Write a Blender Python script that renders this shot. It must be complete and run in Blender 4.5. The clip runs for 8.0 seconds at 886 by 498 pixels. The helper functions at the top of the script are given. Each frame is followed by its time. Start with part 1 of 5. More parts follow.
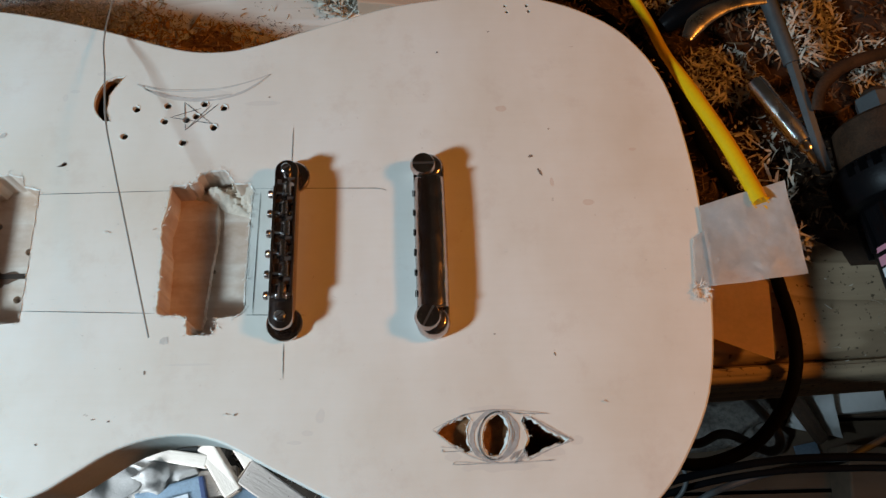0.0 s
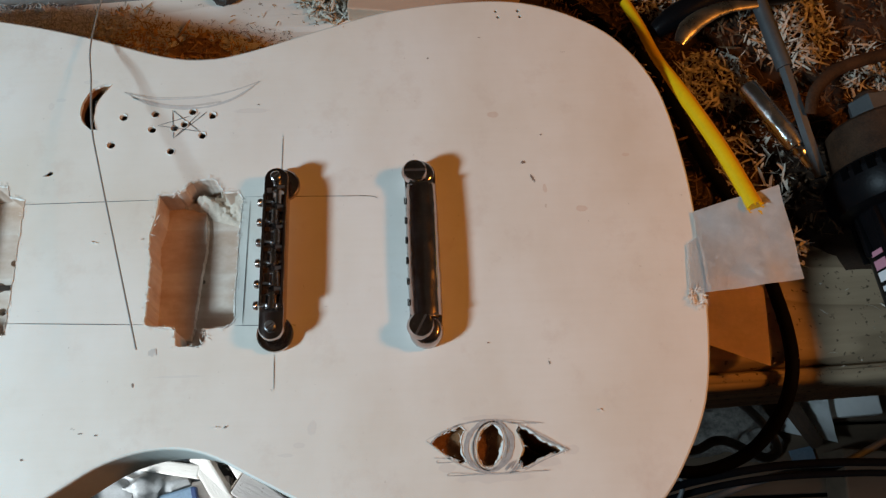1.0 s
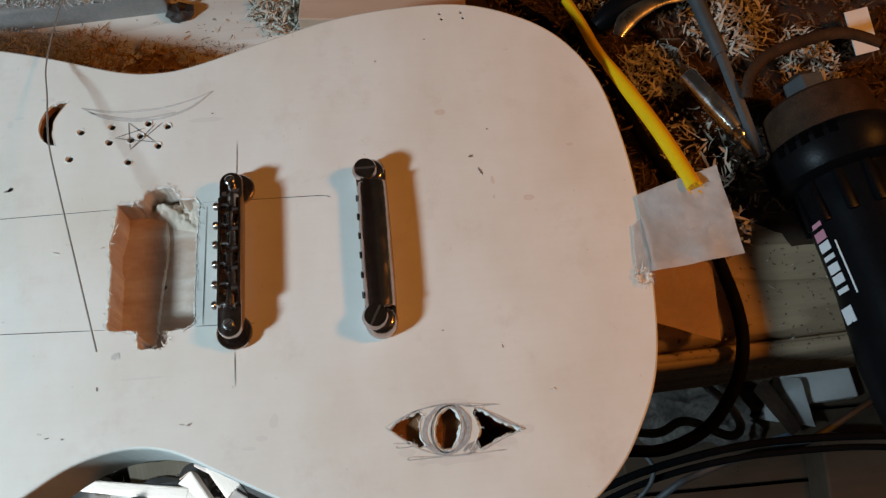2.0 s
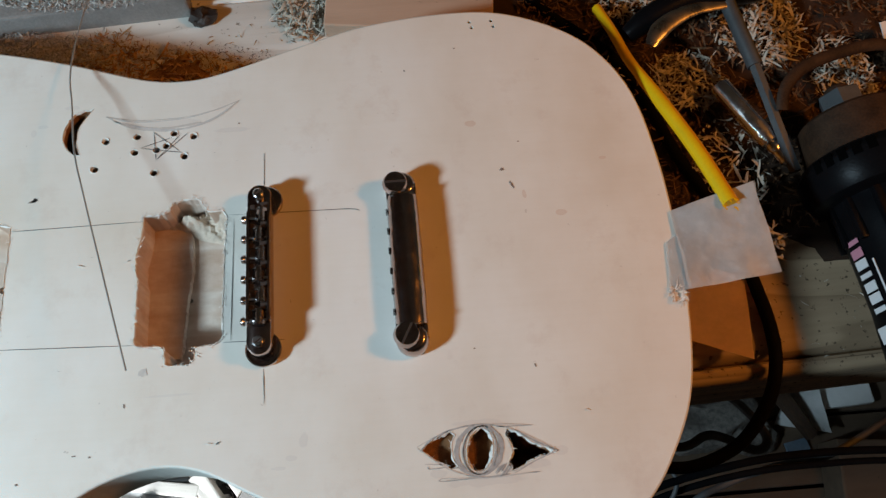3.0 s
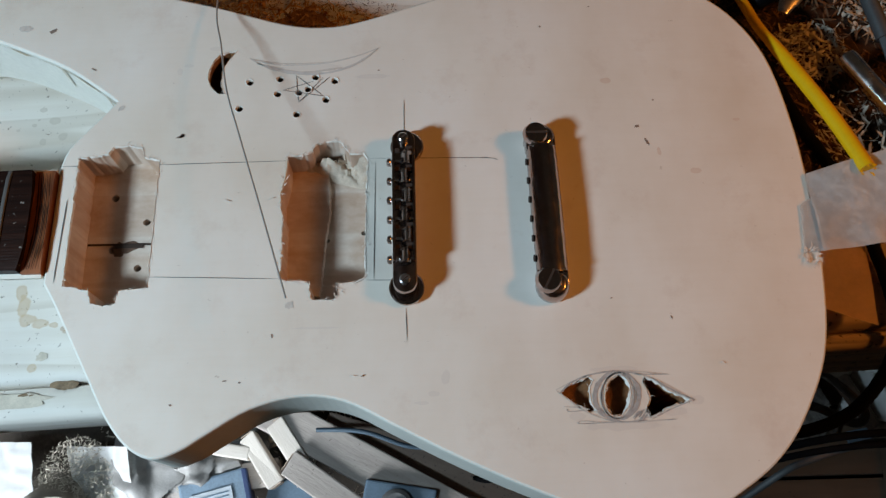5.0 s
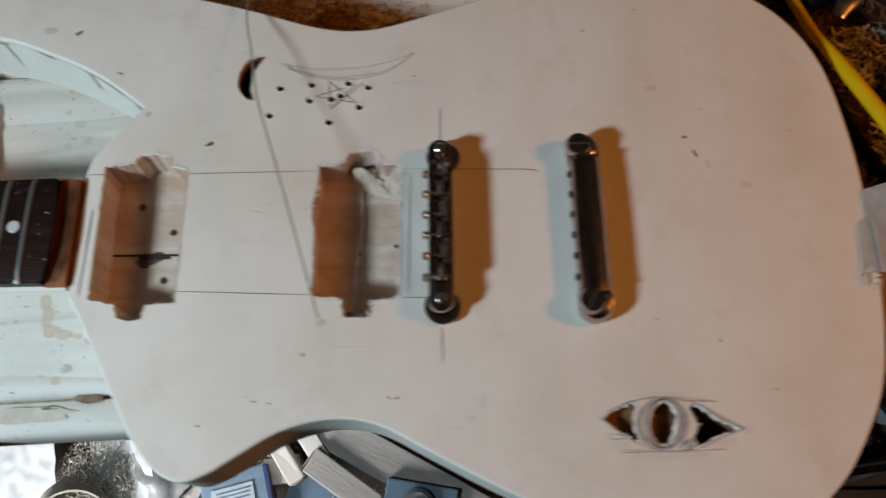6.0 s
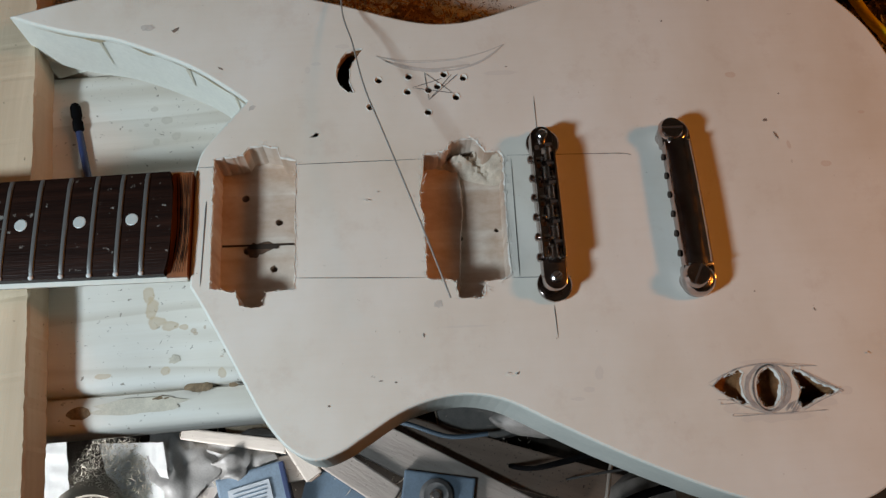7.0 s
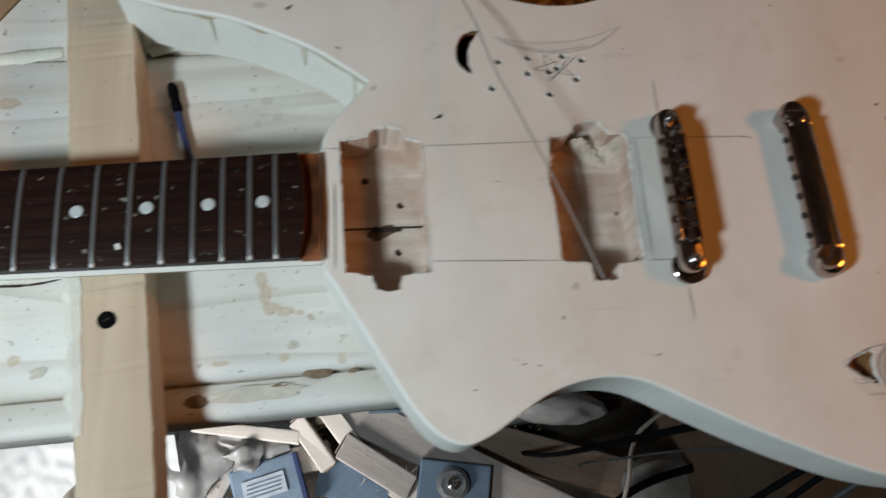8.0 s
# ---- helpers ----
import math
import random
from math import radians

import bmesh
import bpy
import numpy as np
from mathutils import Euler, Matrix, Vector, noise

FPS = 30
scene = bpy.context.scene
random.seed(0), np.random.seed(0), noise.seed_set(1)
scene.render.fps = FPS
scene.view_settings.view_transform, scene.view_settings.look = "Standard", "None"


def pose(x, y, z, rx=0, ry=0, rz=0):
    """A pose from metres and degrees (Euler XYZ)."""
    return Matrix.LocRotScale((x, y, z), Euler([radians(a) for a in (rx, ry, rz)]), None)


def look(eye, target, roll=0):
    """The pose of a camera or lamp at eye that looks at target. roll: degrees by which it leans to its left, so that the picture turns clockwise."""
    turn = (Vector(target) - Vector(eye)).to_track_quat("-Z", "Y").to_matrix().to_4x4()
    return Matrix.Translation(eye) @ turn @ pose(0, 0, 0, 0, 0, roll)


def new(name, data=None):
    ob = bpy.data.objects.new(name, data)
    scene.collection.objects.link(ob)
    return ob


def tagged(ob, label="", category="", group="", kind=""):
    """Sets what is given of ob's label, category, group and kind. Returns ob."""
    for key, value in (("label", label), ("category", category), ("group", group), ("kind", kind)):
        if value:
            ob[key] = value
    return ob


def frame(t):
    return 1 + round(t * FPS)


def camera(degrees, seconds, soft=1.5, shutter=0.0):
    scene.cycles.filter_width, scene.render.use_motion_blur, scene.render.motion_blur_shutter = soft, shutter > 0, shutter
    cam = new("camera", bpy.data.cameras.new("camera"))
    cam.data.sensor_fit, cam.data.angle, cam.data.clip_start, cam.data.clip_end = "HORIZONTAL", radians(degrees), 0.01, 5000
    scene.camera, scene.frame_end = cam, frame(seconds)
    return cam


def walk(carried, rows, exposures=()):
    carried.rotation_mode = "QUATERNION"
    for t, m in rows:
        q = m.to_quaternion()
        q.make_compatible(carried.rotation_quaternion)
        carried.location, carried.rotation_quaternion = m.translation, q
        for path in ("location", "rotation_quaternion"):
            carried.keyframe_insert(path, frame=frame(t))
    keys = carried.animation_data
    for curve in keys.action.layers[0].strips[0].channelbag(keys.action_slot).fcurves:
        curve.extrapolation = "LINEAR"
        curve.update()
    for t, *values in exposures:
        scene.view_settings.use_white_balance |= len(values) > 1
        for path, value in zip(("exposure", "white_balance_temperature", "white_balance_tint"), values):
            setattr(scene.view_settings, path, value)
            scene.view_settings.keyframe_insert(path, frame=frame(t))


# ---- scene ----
cam = camera(58.55, 8.0, 1.35, 0.5)
PATH = [
    (0, (0.0621, -0.1275, 1.3676), (0.0801, 0.0432, 0.8979), 4.70),
    (0.5, (0.0624, -0.1226, 1.3649), (0.0873, 0.0486, 0.8957), 6.54),
    (1, (0.0625, -0.1251, 1.3636), (0.0851, 0.0490, 0.8954), 5.54),
    (1.5, (0.0806, -0.1360, 1.3721), (0.1096, 0.0426, 0.9060), 4.65),
    (1.7, (0.0805, -0.1430, 1.3710), (0.1103, 0.0420, 0.9075), 4.23),
    (2.8, (0.0720, -0.1337, 1.3709), (0.0983, 0.0464, 0.9052), 3.62),
    (3, (0.0673, -0.1275, 1.3689), (0.0944, 0.0516, 0.9029), 4.20),
    (3.5, (0.0568, -0.1430, 1.3816), (0.0842, 0.0440, 0.9187), 4.54),
    (4, (0.0375, -0.1485, 1.3886), (0.0713, 0.0310, 0.9232), 7.72),
    (4.5, (0.0110, -0.1494, 1.3876), (0.0361, 0.0311, 0.9220), 5.74),
    (4.7, (0.0021, -0.1486, 1.3767), (0.0256, 0.0272, 0.9092), 5.54),
    (5.8, (0.0228, -0.1334, 1.3591), (0.0152, 0.0378, 0.8894), -2.27),
    (6, (-0.0024, -0.1280, 1.3561), (0.0017, 0.0388, 0.8848), 0.78),
    (6.5, (-0.0791, -0.1239, 1.3557), (-0.0578, 0.0393, 0.8836), 4.96),
    (7, (-0.0748, -0.1386, 1.3672), (-0.0464, 0.0268, 0.8962), 7.09),
    (7.5, (-0.0848, -0.1377, 1.3676), (-0.0562, 0.0317, 0.8980), 7.13),
    (8, (-0.1605, -0.1357, 1.3564), (-0.1051, 0.0226, 0.8854), 15.93),
]
walk(cam, [(t, look(eye, target, roll)) for t, eye, target, roll in PATH], [(0, -0.30, 6500, 10), (3.5, -0.29, 6500, 10), (4.6, -0.48, 6500, 11), (6.0, -0.72, 6950, 15), (8.0, -0.82, 7300, 18)])

# ---- world and lights ----
ROOM_DIM = 0.012
world = bpy.data.worlds.new("world")
scene.world = world
world.use_nodes = True
wbg = world.node_tree.nodes["Background"]
wbg.inputs[0].default_value = (0.75, 0.85, 1.0, 1)
wbg.inputs[1].default_value = ROOM_DIM


def lamp(name, eye, target, power, colour, size):
    """A round area lamp at eye that shines on target."""
    data = bpy.data.lights.new(name, "AREA")
    data.shape, data.size, data.energy, data.color = "DISK", size, power, colour
    ob = new(name, data)
    ob.matrix_world = look(eye, target)
    return ob


lamp("cool_lamp", (-0.605, -0.310, 1.465), (0.0, 0.0, 1.0), 10.2, (0.613, 0.845, 1.0), 0.105)
lamp("warm_lamp", (0.650, 0.015, 1.545), (0.0, 0.0, 1.0), 2.95, (1.0, 0.355, 0.050), 0.122)
# Fill lamp added to brighten the floor clutter; the walls have no opening.
fill_lamp = lamp("floor_fill", (-1.25, -0.95, 0.72), (-0.50, -0.02, 0.12), 9.5, (0.80, 0.92, 1.0), 0.5)
fill_lamp.data.spread = radians(48)

# ---- materials ----


def shader(name, rough=0.6, metal=0.0, gloss=0.5):
    m = bpy.data.materials.new(name)
    m.use_nodes = True
    b = m.node_tree.nodes["Principled BSDF"]
    b.inputs["Roughness"].default_value, b.inputs["Metallic"].default_value, b.inputs["Specular IOR Level"].default_value = rough, metal, gloss
    return m, m.node_tree, b


def link(tree, a, b):
    tree.links.new(a, b)


def node(tree, kind, **values):
    n = tree.nodes.new(kind)
    for key, value in values.items():
        n.inputs[key].default_value = value
    return n


def coords(tree, stretch=(1, 1, 1)):
    tc, mp = tree.nodes.new("ShaderNodeTexCoord"), tree.nodes.new("ShaderNodeMapping")
    mp.inputs["Scale"].default_value = stretch
    link(tree, tc.outputs["Object"], mp.inputs["Vector"])
    return mp.outputs["Vector"]


def ramp(tree, source, stops):
    r = tree.nodes.new("ShaderNodeValToRGB")
    while len(r.color_ramp.elements) < len(stops):
        r.color_ramp.elements.new(0.5)
    for e, (at, c) in zip(r.color_ramp.elements, stops):
        e.position, e.color = at, (*c, 1)
    link(tree, source, r.inputs["Fac"])
    return r.outputs["Color"]


def blend(tree, fac, a, b, kind="MIX"):
    n = tree.nodes.new("ShaderNodeMix")
    n.data_type, n.blend_type = "RGBA", kind
    for s, v in ((n.inputs[0], fac), (n.inputs[6], a), (n.inputs[7], b)):
        if isinstance(v, bpy.types.NodeSocket):
            link(tree, v, s)
        elif isinstance(v, (int, float)):
            s.default_value = v
        else:
            s.default_value = (*v, 1)
    return n.outputs[2]


def noise_of(tree, scale, detail=4.0, stretch=(1, 1, 1), rough=0.55):
    n = node(tree, "ShaderNodeTexNoise", Scale=scale, Detail=detail, Roughness=rough)
    link(tree, coords(tree, stretch), n.inputs["Vector"])
    return n.outputs["Fac"]


def relief(tree, b, source, strength, distance):
    n = node(tree, "ShaderNodeBump", Strength=strength, Distance=distance)
    link(tree, source, n.inputs["Height"])
    link(tree, n.outputs["Normal"], b.inputs["Normal"])


def spots(tree, col, places, colour, strength=0.6, warp=1.1):
    """Soft-edged stains of given centre and half-axes (x, y, rx, ry), with a wandering outline."""
    wob = node(tree, "ShaderNodeTexNoise", Scale=150.0, Detail=5.0)
    tc = tree.nodes.new("ShaderNodeTexCoord")
    link(tree, tc.outputs["Object"], wob.inputs["Vector"])
    for x, y, rx, ry in places:
        mp = tree.nodes.new("ShaderNodeMapping")
        mp.vector_type = "TEXTURE"
        mp.inputs["Location"].default_value, mp.inputs["Scale"].default_value = (x, y, 0), (rx, ry, 1000)
        link(tree, tc.outputs["Object"], mp.inputs["Vector"])
        far = tree.nodes.new("ShaderNodeVectorMath")
        far.operation = "LENGTH"
        link(tree, mp.outputs["Vector"], far.inputs[0])
        add = tree.nodes.new("ShaderNodeMath")
        add.operation = "MULTIPLY_ADD"
        add.inputs[1].default_value = warp
        link(tree, wob.outputs["Fac"], add.inputs[0])
        link(tree, far.outputs["Value"], add.inputs[2])
        half = tree.nodes.new("ShaderNodeMath")
        half.operation = "MULTIPLY"
        half.inputs[1].default_value = 0.5
        link(tree, add.outputs["Value"], half.inputs[0])
        mask = ramp(tree, half.outputs["Value"], ((0.40, (strength * 0.8,) * 3), (0.56, (strength,) * 3), (0.63, (0, 0, 0))))
        col = blend(tree, mask, col, colour)
    return col


def plain(name, c, rough=0.5, metal=0.0, vary=0.25, scale=60.0, bump=0.0002, spread=0.15, gloss=0.5):
    """A surface with blotches and fine grain, varied from piece to piece."""
    m, t, b = shader(name, rough, metal, gloss)
    dark = tuple(v * (1 - vary) for v in c)
    col = ramp(t, noise_of(t, scale), ((0.3, dark), (0.7, c)))
    fine = noise_of(t, scale * 9, 3)
    col = blend(t, 0.35, col, ramp(t, fine, ((0.35, tuple(v * (1 - vary) for v in c)), (0.65, c))))
    info = t.nodes.new("ShaderNodeObjectInfo")
    col = blend(t, spread, col, ramp(t, info.outputs["Random"], ((0, dark), (1, c))), "MULTIPLY")
    link(t, col, b.inputs["Base Color"])
    relief(t, b, fine, 0.4, bump)
    return m


def timber(name, light, dark, grain=(6, 90, 90), rough=0.7, knots=0.0, stain=None, bump=0.0004, age=0.5, gloss=0.5, dirt=0.70, fleck=None, marks=(), rings=0.0):
    """Wood: grain stretched along x, slow bands, blotches and, where asked, knots."""
    m, t, b = shader(name, rough, 0.0, gloss)
    band = noise_of(t, 1.0, 5, grain, 0.6)
    col = ramp(t, band, ((0.3, dark), (0.5, tuple((a + c) / 2 for a, c in zip(light, dark))), (0.66, light)))
    blot = noise_of(t, 9, 4)
    col = blend(t, age, col, ramp(t, blot, ((0.3, tuple(v * 0.72 for v in light)), (0.6, light))), "MIX")
    if knots:
        v = node(t, "ShaderNodeTexVoronoi", Scale=knots)
        link(t, coords(t, (0.6, 1, 1)), v.inputs["Vector"])
        ring = ramp(t, v.outputs["Distance"], ((0.03, (1, 1, 1)), (0.10, (0, 0, 0))))
        col = blend(t, ring, col, (0.16, 0.09, 0.045))
    if stain:
        s = ramp(t, noise_of(t, 14, 2), ((0.60, (0, 0, 0)), (0.64, (1, 1, 1))))
        col = blend(t, s, col, stain)
    if rings:
        lines = noise_of(t, 1.0, 2, (2.2, 21, 21), 0.4)
        edge = ramp(t, lines, ((0.30, (0, 0, 0)), (0.345, (rings,) * 3), (0.352, (0, 0, 0)), (0.43, (0, 0, 0)), (0.475, (rings,) * 3), (0.482, (0, 0, 0)), (0.55, (0, 0, 0)), (0.592, (rings,) * 3), (0.60, (0, 0, 0))))
        col = blend(t, edge, col, tuple(v * 0.8 for v in dark))
    speck = ramp(t, noise_of(t, 240, 3), ((dirt, (0, 0, 0)), (dirt + 0.05, (1, 1, 1))))
    col = blend(t, speck, col, fleck or tuple(v * 0.45 for v in dark))
    for places, colour, strength in marks:
        col = spots(t, col, places, colour, strength)
    link(t, col, b.inputs["Base Color"])
    relief(t, b, noise_of(t, 1.0, 6, tuple(g * 4 for g in grain)), 0.5, bump)
    return m


def veneer():
    """Pale sanded birch face of the body, with faint patches, smudges, grain and pores."""
    m, t, b = shader("pale_veneer", 0.62)
    base = ramp(t, noise_of(t, 9, 5), ((0.3, (0.725, 0.670, 0.580)), (0.5, (0.780, 0.738, 0.665)), (0.7, (0.80, 0.772, 0.72))))
    patch = ramp(t, noise_of(t, 1, 4, (26, 14, 14)), ((0.33, (0.93, 0.895, 0.865)), (0.62, (1, 1, 1))))
    col = blend(t, 0.8, base, patch, "MULTIPLY")
    grain = ramp(t, noise_of(t, 1, 6, (30, 420, 60)), ((0.3, (0.93, 0.91, 0.88)), (0.6, (1, 1, 1))))
    col = blend(t, 0.18, col, grain, "MULTIPLY")
    smudge = ramp(t, noise_of(t, 26, 6, rough=0.7), ((0.56, (0, 0, 0)), (0.78, (1, 1, 1))))
    col = blend(t, blend(t, 0.5, (0, 0, 0), smudge), col, (0.58, 0.47, 0.39))
    speck = ramp(t, noise_of(t, 230, 3), ((0.715, (0, 0, 0)), (0.76, (1, 1, 1))))
    col = blend(t, blend(t, 0.45, (0, 0, 0), speck), col, (0.36, 0.28, 0.22))
    col = spots(t, col, [(0.1504, 0.0301, 0.0052, 0.0026), (0.1090, 0.0846, 0.0046, 0.0030), (0.1770, 0.0600, 0.0030, 0.0014), (0.1330, 0.0420, 0.0020, 0.0040)], (0.60, 0.43, 0.33), 0.5)
    col = spots(t, col, [(-0.2050, 0.1225, 0.0036, 0.0024), (-0.0565, -0.0378, 0.0022, 0.0018), (-0.1480, 0.0720, 0.0026, 0.0020), (0.1000, -0.0990, 0.0260, 0.0030), (0.0980, -0.0725, 0.0200, 0.0022), (0.1340, -0.0880, 0.0060, 0.0030), (0.1070, -0.0930, 0.0040, 0.0026), (0.0880, -0.0800, 0.0014, 0.0060), (0.0780, -0.0940, 0.0060, 0.0030), (0.1240, -0.0930, 0.0080, 0.0030), (0.0060, -0.0860, 0.0050, 0.0014), (0.0120, -0.0820, 0.0050, 0.0022), (0.0180, -0.0750, 0.0030, 0.0050), (-0.0450, -0.0492, 0.0180, 0.0008), (-0.1195, 0.0940, 0.0022, 0.0034), (-0.1150, 0.0975, 0.0036, 0.0016), (-0.0170, 0.0895, 0.0140, 0.0022), (-0.1010, 0.1080, 0.0060, 0.0020), (-0.0480, 0.0960, 0.0300, 0.0040)], (0.58, 0.53, 0.49), 0.34)
    link(t, col, b.inputs["Base Color"])
    relief(t, b, noise_of(t, 1, 6, (90, 260, 200)), 0.12, 0.0001)
    return m


def routed():
    """Bare laminated wood inside the routed pockets: straight strips with chatter marks."""
    m, t, b = shader("routed_wood", 0.75)
    strip = ramp(t, noise_of(t, 1, 1, (0.6, 62, 0.6)), ((0.36, (0.50, 0.34, 0.245)), (0.40, (0.62, 0.49, 0.40)), (0.50, (0.68, 0.58, 0.50)), (0.53, (0.60, 0.47, 0.385)), (0.62, (0.56, 0.41, 0.32))))
    col = blend(t, 0.30, strip, ramp(t, noise_of(t, 1, 6, (140, 260, 60)), ((0.3, (0.40, 0.27, 0.18)), (0.7, (0.74, 0.65, 0.57)))))
    blot = ramp(t, noise_of(t, 60, 4), ((0.52, (0, 0, 0)), (0.72, (0.5, 0.5, 0.5))))
    col = blend(t, blot, col, (0.40, 0.24, 0.15))
    link(t, col, b.inputs["Base Color"])
    relief(t, b, noise_of(t, 1, 4, (400, 160, 160)), 0.35, 0.0004)
    return m


def chrome(name, c, rough, wave=0.0003):
    """Plated metal: dulled blotches, pits and a slightly uneven mirror."""
    m, t, b = shader(name, rough, 1.0)
    col = ramp(t, noise_of(t, 130, 4), ((0.35, tuple(v * 0.86 for v in c)), (0.65, c)))
    pits = ramp(t, noise_of(t, 900, 2), ((0.66, (0, 0, 0)), (0.72, (1, 1, 1))))
    link(t, blend(t, pits, col, tuple(min(1.0, v * 1.4) for v in c)), b.inputs["Base Color"])
    link(t, ramp(t, noise_of(t, 90, 5), ((0.3, (rough * 0.6,) * 3), (0.75, (rough * 1.6,) * 3))), b.inputs["Roughness"])
    relief(t, b, noise_of(t, 1, 3, (260, 70, 160)), 0.5, wave)
    return m


def film_paper():
    """Cloudy, half clear adhesive film."""
    m, t, b = shader("cloudy_film", 0.45)
    col = ramp(t, noise_of(t, 40, 5), ((0.3, (0.60, 0.58, 0.55)), (0.7, (0.80, 0.79, 0.77))))
    link(t, col, b.inputs["Base Color"])
    out = t.nodes["Material Output"]
    clear, mix = t.nodes.new("ShaderNodeBsdfTransparent"), t.nodes.new("ShaderNodeMixShader")
    link(t, ramp(t, noise_of(t, 70, 4), ((0.3, (0.58,) * 3), (0.7, (0.80,) * 3))), mix.inputs[0])
    link(t, clear.outputs[0], mix.inputs[1])
    link(t, b.outputs[0], mix.inputs[2])
    link(t, mix.outputs[0], out.inputs["Surface"])
    relief(t, b, noise_of(t, 90, 5), 0.6, 0.0008)
    return m


VENEER = veneer()
ROUTED = routed()
BODY_SIDE = plain("sealed_body_edge", (0.80, 0.785, 0.72), 0.6, vary=0.14, scale=45)
BROKEN = plain("broken_wood", (0.70, 0.59, 0.48), 0.8, vary=0.35, scale=140, bump=0.0008)
TORN = plain("torn_fibre", (0.86, 0.82, 0.76), 0.8, vary=0.15, scale=300)
PENCIL = plain("pencil", (0.17, 0.16, 0.155), 0.6, vary=0.5, scale=500)
GRAPHITE = plain("graphite_shading", (0.56, 0.54, 0.52), 0.6, vary=0.45, scale=420)
SMUDGE = plain("pencil_smear", (0.665, 0.635, 0.60), 0.7, vary=0.25, scale=260)
PENCIL_FAINT = plain("faint_pencil", (0.70, 0.65, 0.59), 0.7, vary=0.25, scale=500)
NICKEL = chrome("black_nickel", (0.50, 0.405, 0.375), 0.16, 0.0007)
SADDLE = chrome("smoky_nickel", (0.34, 0.31, 0.30), 0.18)
STEEL = chrome("bright_steel", (0.76, 0.75, 0.74), 0.21, 0.0002)
GREY_STEEL = plain("dull_grey_steel", (0.085, 0.092, 0.096), 0.5, 0.2, vary=0.35, scale=120)
BRASS = chrome("worn_brass_steel", (0.50, 0.45, 0.38), 0.30)
RUST = plain("rusty_iron", (0.060, 0.030, 0.015), 0.7, 0.0, gloss=0.2, vary=0.75, scale=90, bump=0.0006)
ROSEWOOD = timber("rosewood", (0.026, 0.0105, 0.007), (0.0035, 0.0022, 0.002), (12, 300, 90), 0.42, age=0.15, gloss=0.14, dirt=0.672, fleck=(0.20, 0.18, 0.16))
MAHOGANY = timber("reddish_heel", (0.36, 0.115, 0.035), (0.09, 0.028, 0.012), (90, 24, 24), 0.5, age=0.2)
FRETWIRE = plain("fret_wire", (0.36, 0.36, 0.35), 0.38, 0.75, vary=0.15, scale=200)
# White, not metal: the glint of the fret ends is painted in.
FRET_GLINT = plain("fret_end_glint", (0.80, 0.80, 0.78), 0.35, vary=0.1)
PEARL = plain("dot_inlay", (0.56, 0.59, 0.57), 0.35, vary=0.15, scale=400)
NECK_PAINT = plain("primed_neck", (0.80, 0.78, 0.71), 0.55, vary=0.12, scale=40)
WATER = [(-0.2075, 0.1000, 0.0034, 0.0024), (-0.2000, 0.0925, 0.0046, 0.0036), (-0.2120, 0.0900, 0.0024, 0.0018), (-0.1945, 0.0815, 0.0050, 0.0040), (-0.2060, 0.0790, 0.0034, 0.0044), (-0.2210, 0.0870, 0.0016, 0.0012)]
GLUE = [(-0.2078, -0.0140, 0.0044, 0.0080), (-0.2060, -0.0220, 0.0050, 0.0090), (-0.2035, -0.0290, 0.0072, 0.0054), (-0.1960, -0.0318, 0.0080, 0.0040), (-0.1890, -0.0330, 0.0046, 0.0030), (-0.2300, -0.0560, 0.0060, 0.0020), (-0.1980, -0.0560, 0.0036, 0.0030), (-0.1690, -0.0590, 0.0030, 0.0040), (-0.3300, -0.0450, 0.0060, 0.0060), (-0.2950, 0.0900, 0.0200, 0.0300), (-0.3400, 0.1000, 0.0120, 0.0050)]
KNOTS = [(-0.1838, -0.0352, 0.0030, 0.0026), (-0.1828, -0.0370, 0.0020, 0.0014), (-0.1780, -0.0340, 0.0012, 0.0018), (-0.1690, -0.0505, 0.0016, 0.0008), (-0.3420, -0.0610, 0.0034, 0.0022)]
PINE = timber("pine_board", (0.79, 0.755, 0.70), (0.64, 0.55, 0.45), (3.5, 60, 60), 0.7, age=0.45, dirt=0.665, marks=((WATER, (0.48, 0.42, 0.35), 0.55), (GLUE, (0.54, 0.40, 0.26), 0.72), (KNOTS, (0.40, 0.26, 0.15), 0.6)), rings=0.5)
# Browner copy of the pine; the dimmer light at the right is in its colour.
DIM_PINE = timber("dim_pine_board", (0.43, 0.31, 0.195), (0.20, 0.13, 0.075), (3.5, 60, 60), 0.75, age=0.35, dirt=0.62, rings=0.6)
STRIP_WOOD = timber("strip_wood", (0.62, 0.485, 0.345), (0.43, 0.31, 0.20), (90, 5, 90), 0.7, age=0.5, dirt=0.71)
DARK_WOOD = timber("dark_crate_wood", (0.10, 0.065, 0.04), (0.05, 0.032, 0.02), (6, 50, 50), 0.85)
PUTTY = plain("pale_putty", (0.80, 0.76, 0.66), 0.8, vary=0.2, scale=90, bump=0.001)
OFFCUT = timber("grey_offcut", (0.47, 0.41, 0.37), (0.27, 0.225, 0.195), (14, 80, 80), 0.85, age=0.6, dirt=0.68, bump=0.001)
PALE_OFFCUT = timber("pale_offcut", (0.62, 0.56, 0.50), (0.42, 0.35, 0.29), (14, 80, 80), 0.85, age=0.55, dirt=0.69, bump=0.001)
END_GRAIN = timber("end_grain", (0.42, 0.33, 0.26), (0.24, 0.17, 0.12), (60, 60, 60), 0.85)
PINK_WOOD = timber("reddish_plank", (0.52, 0.36, 0.26), (0.36, 0.23, 0.15), (6, 70, 70), 0.7)
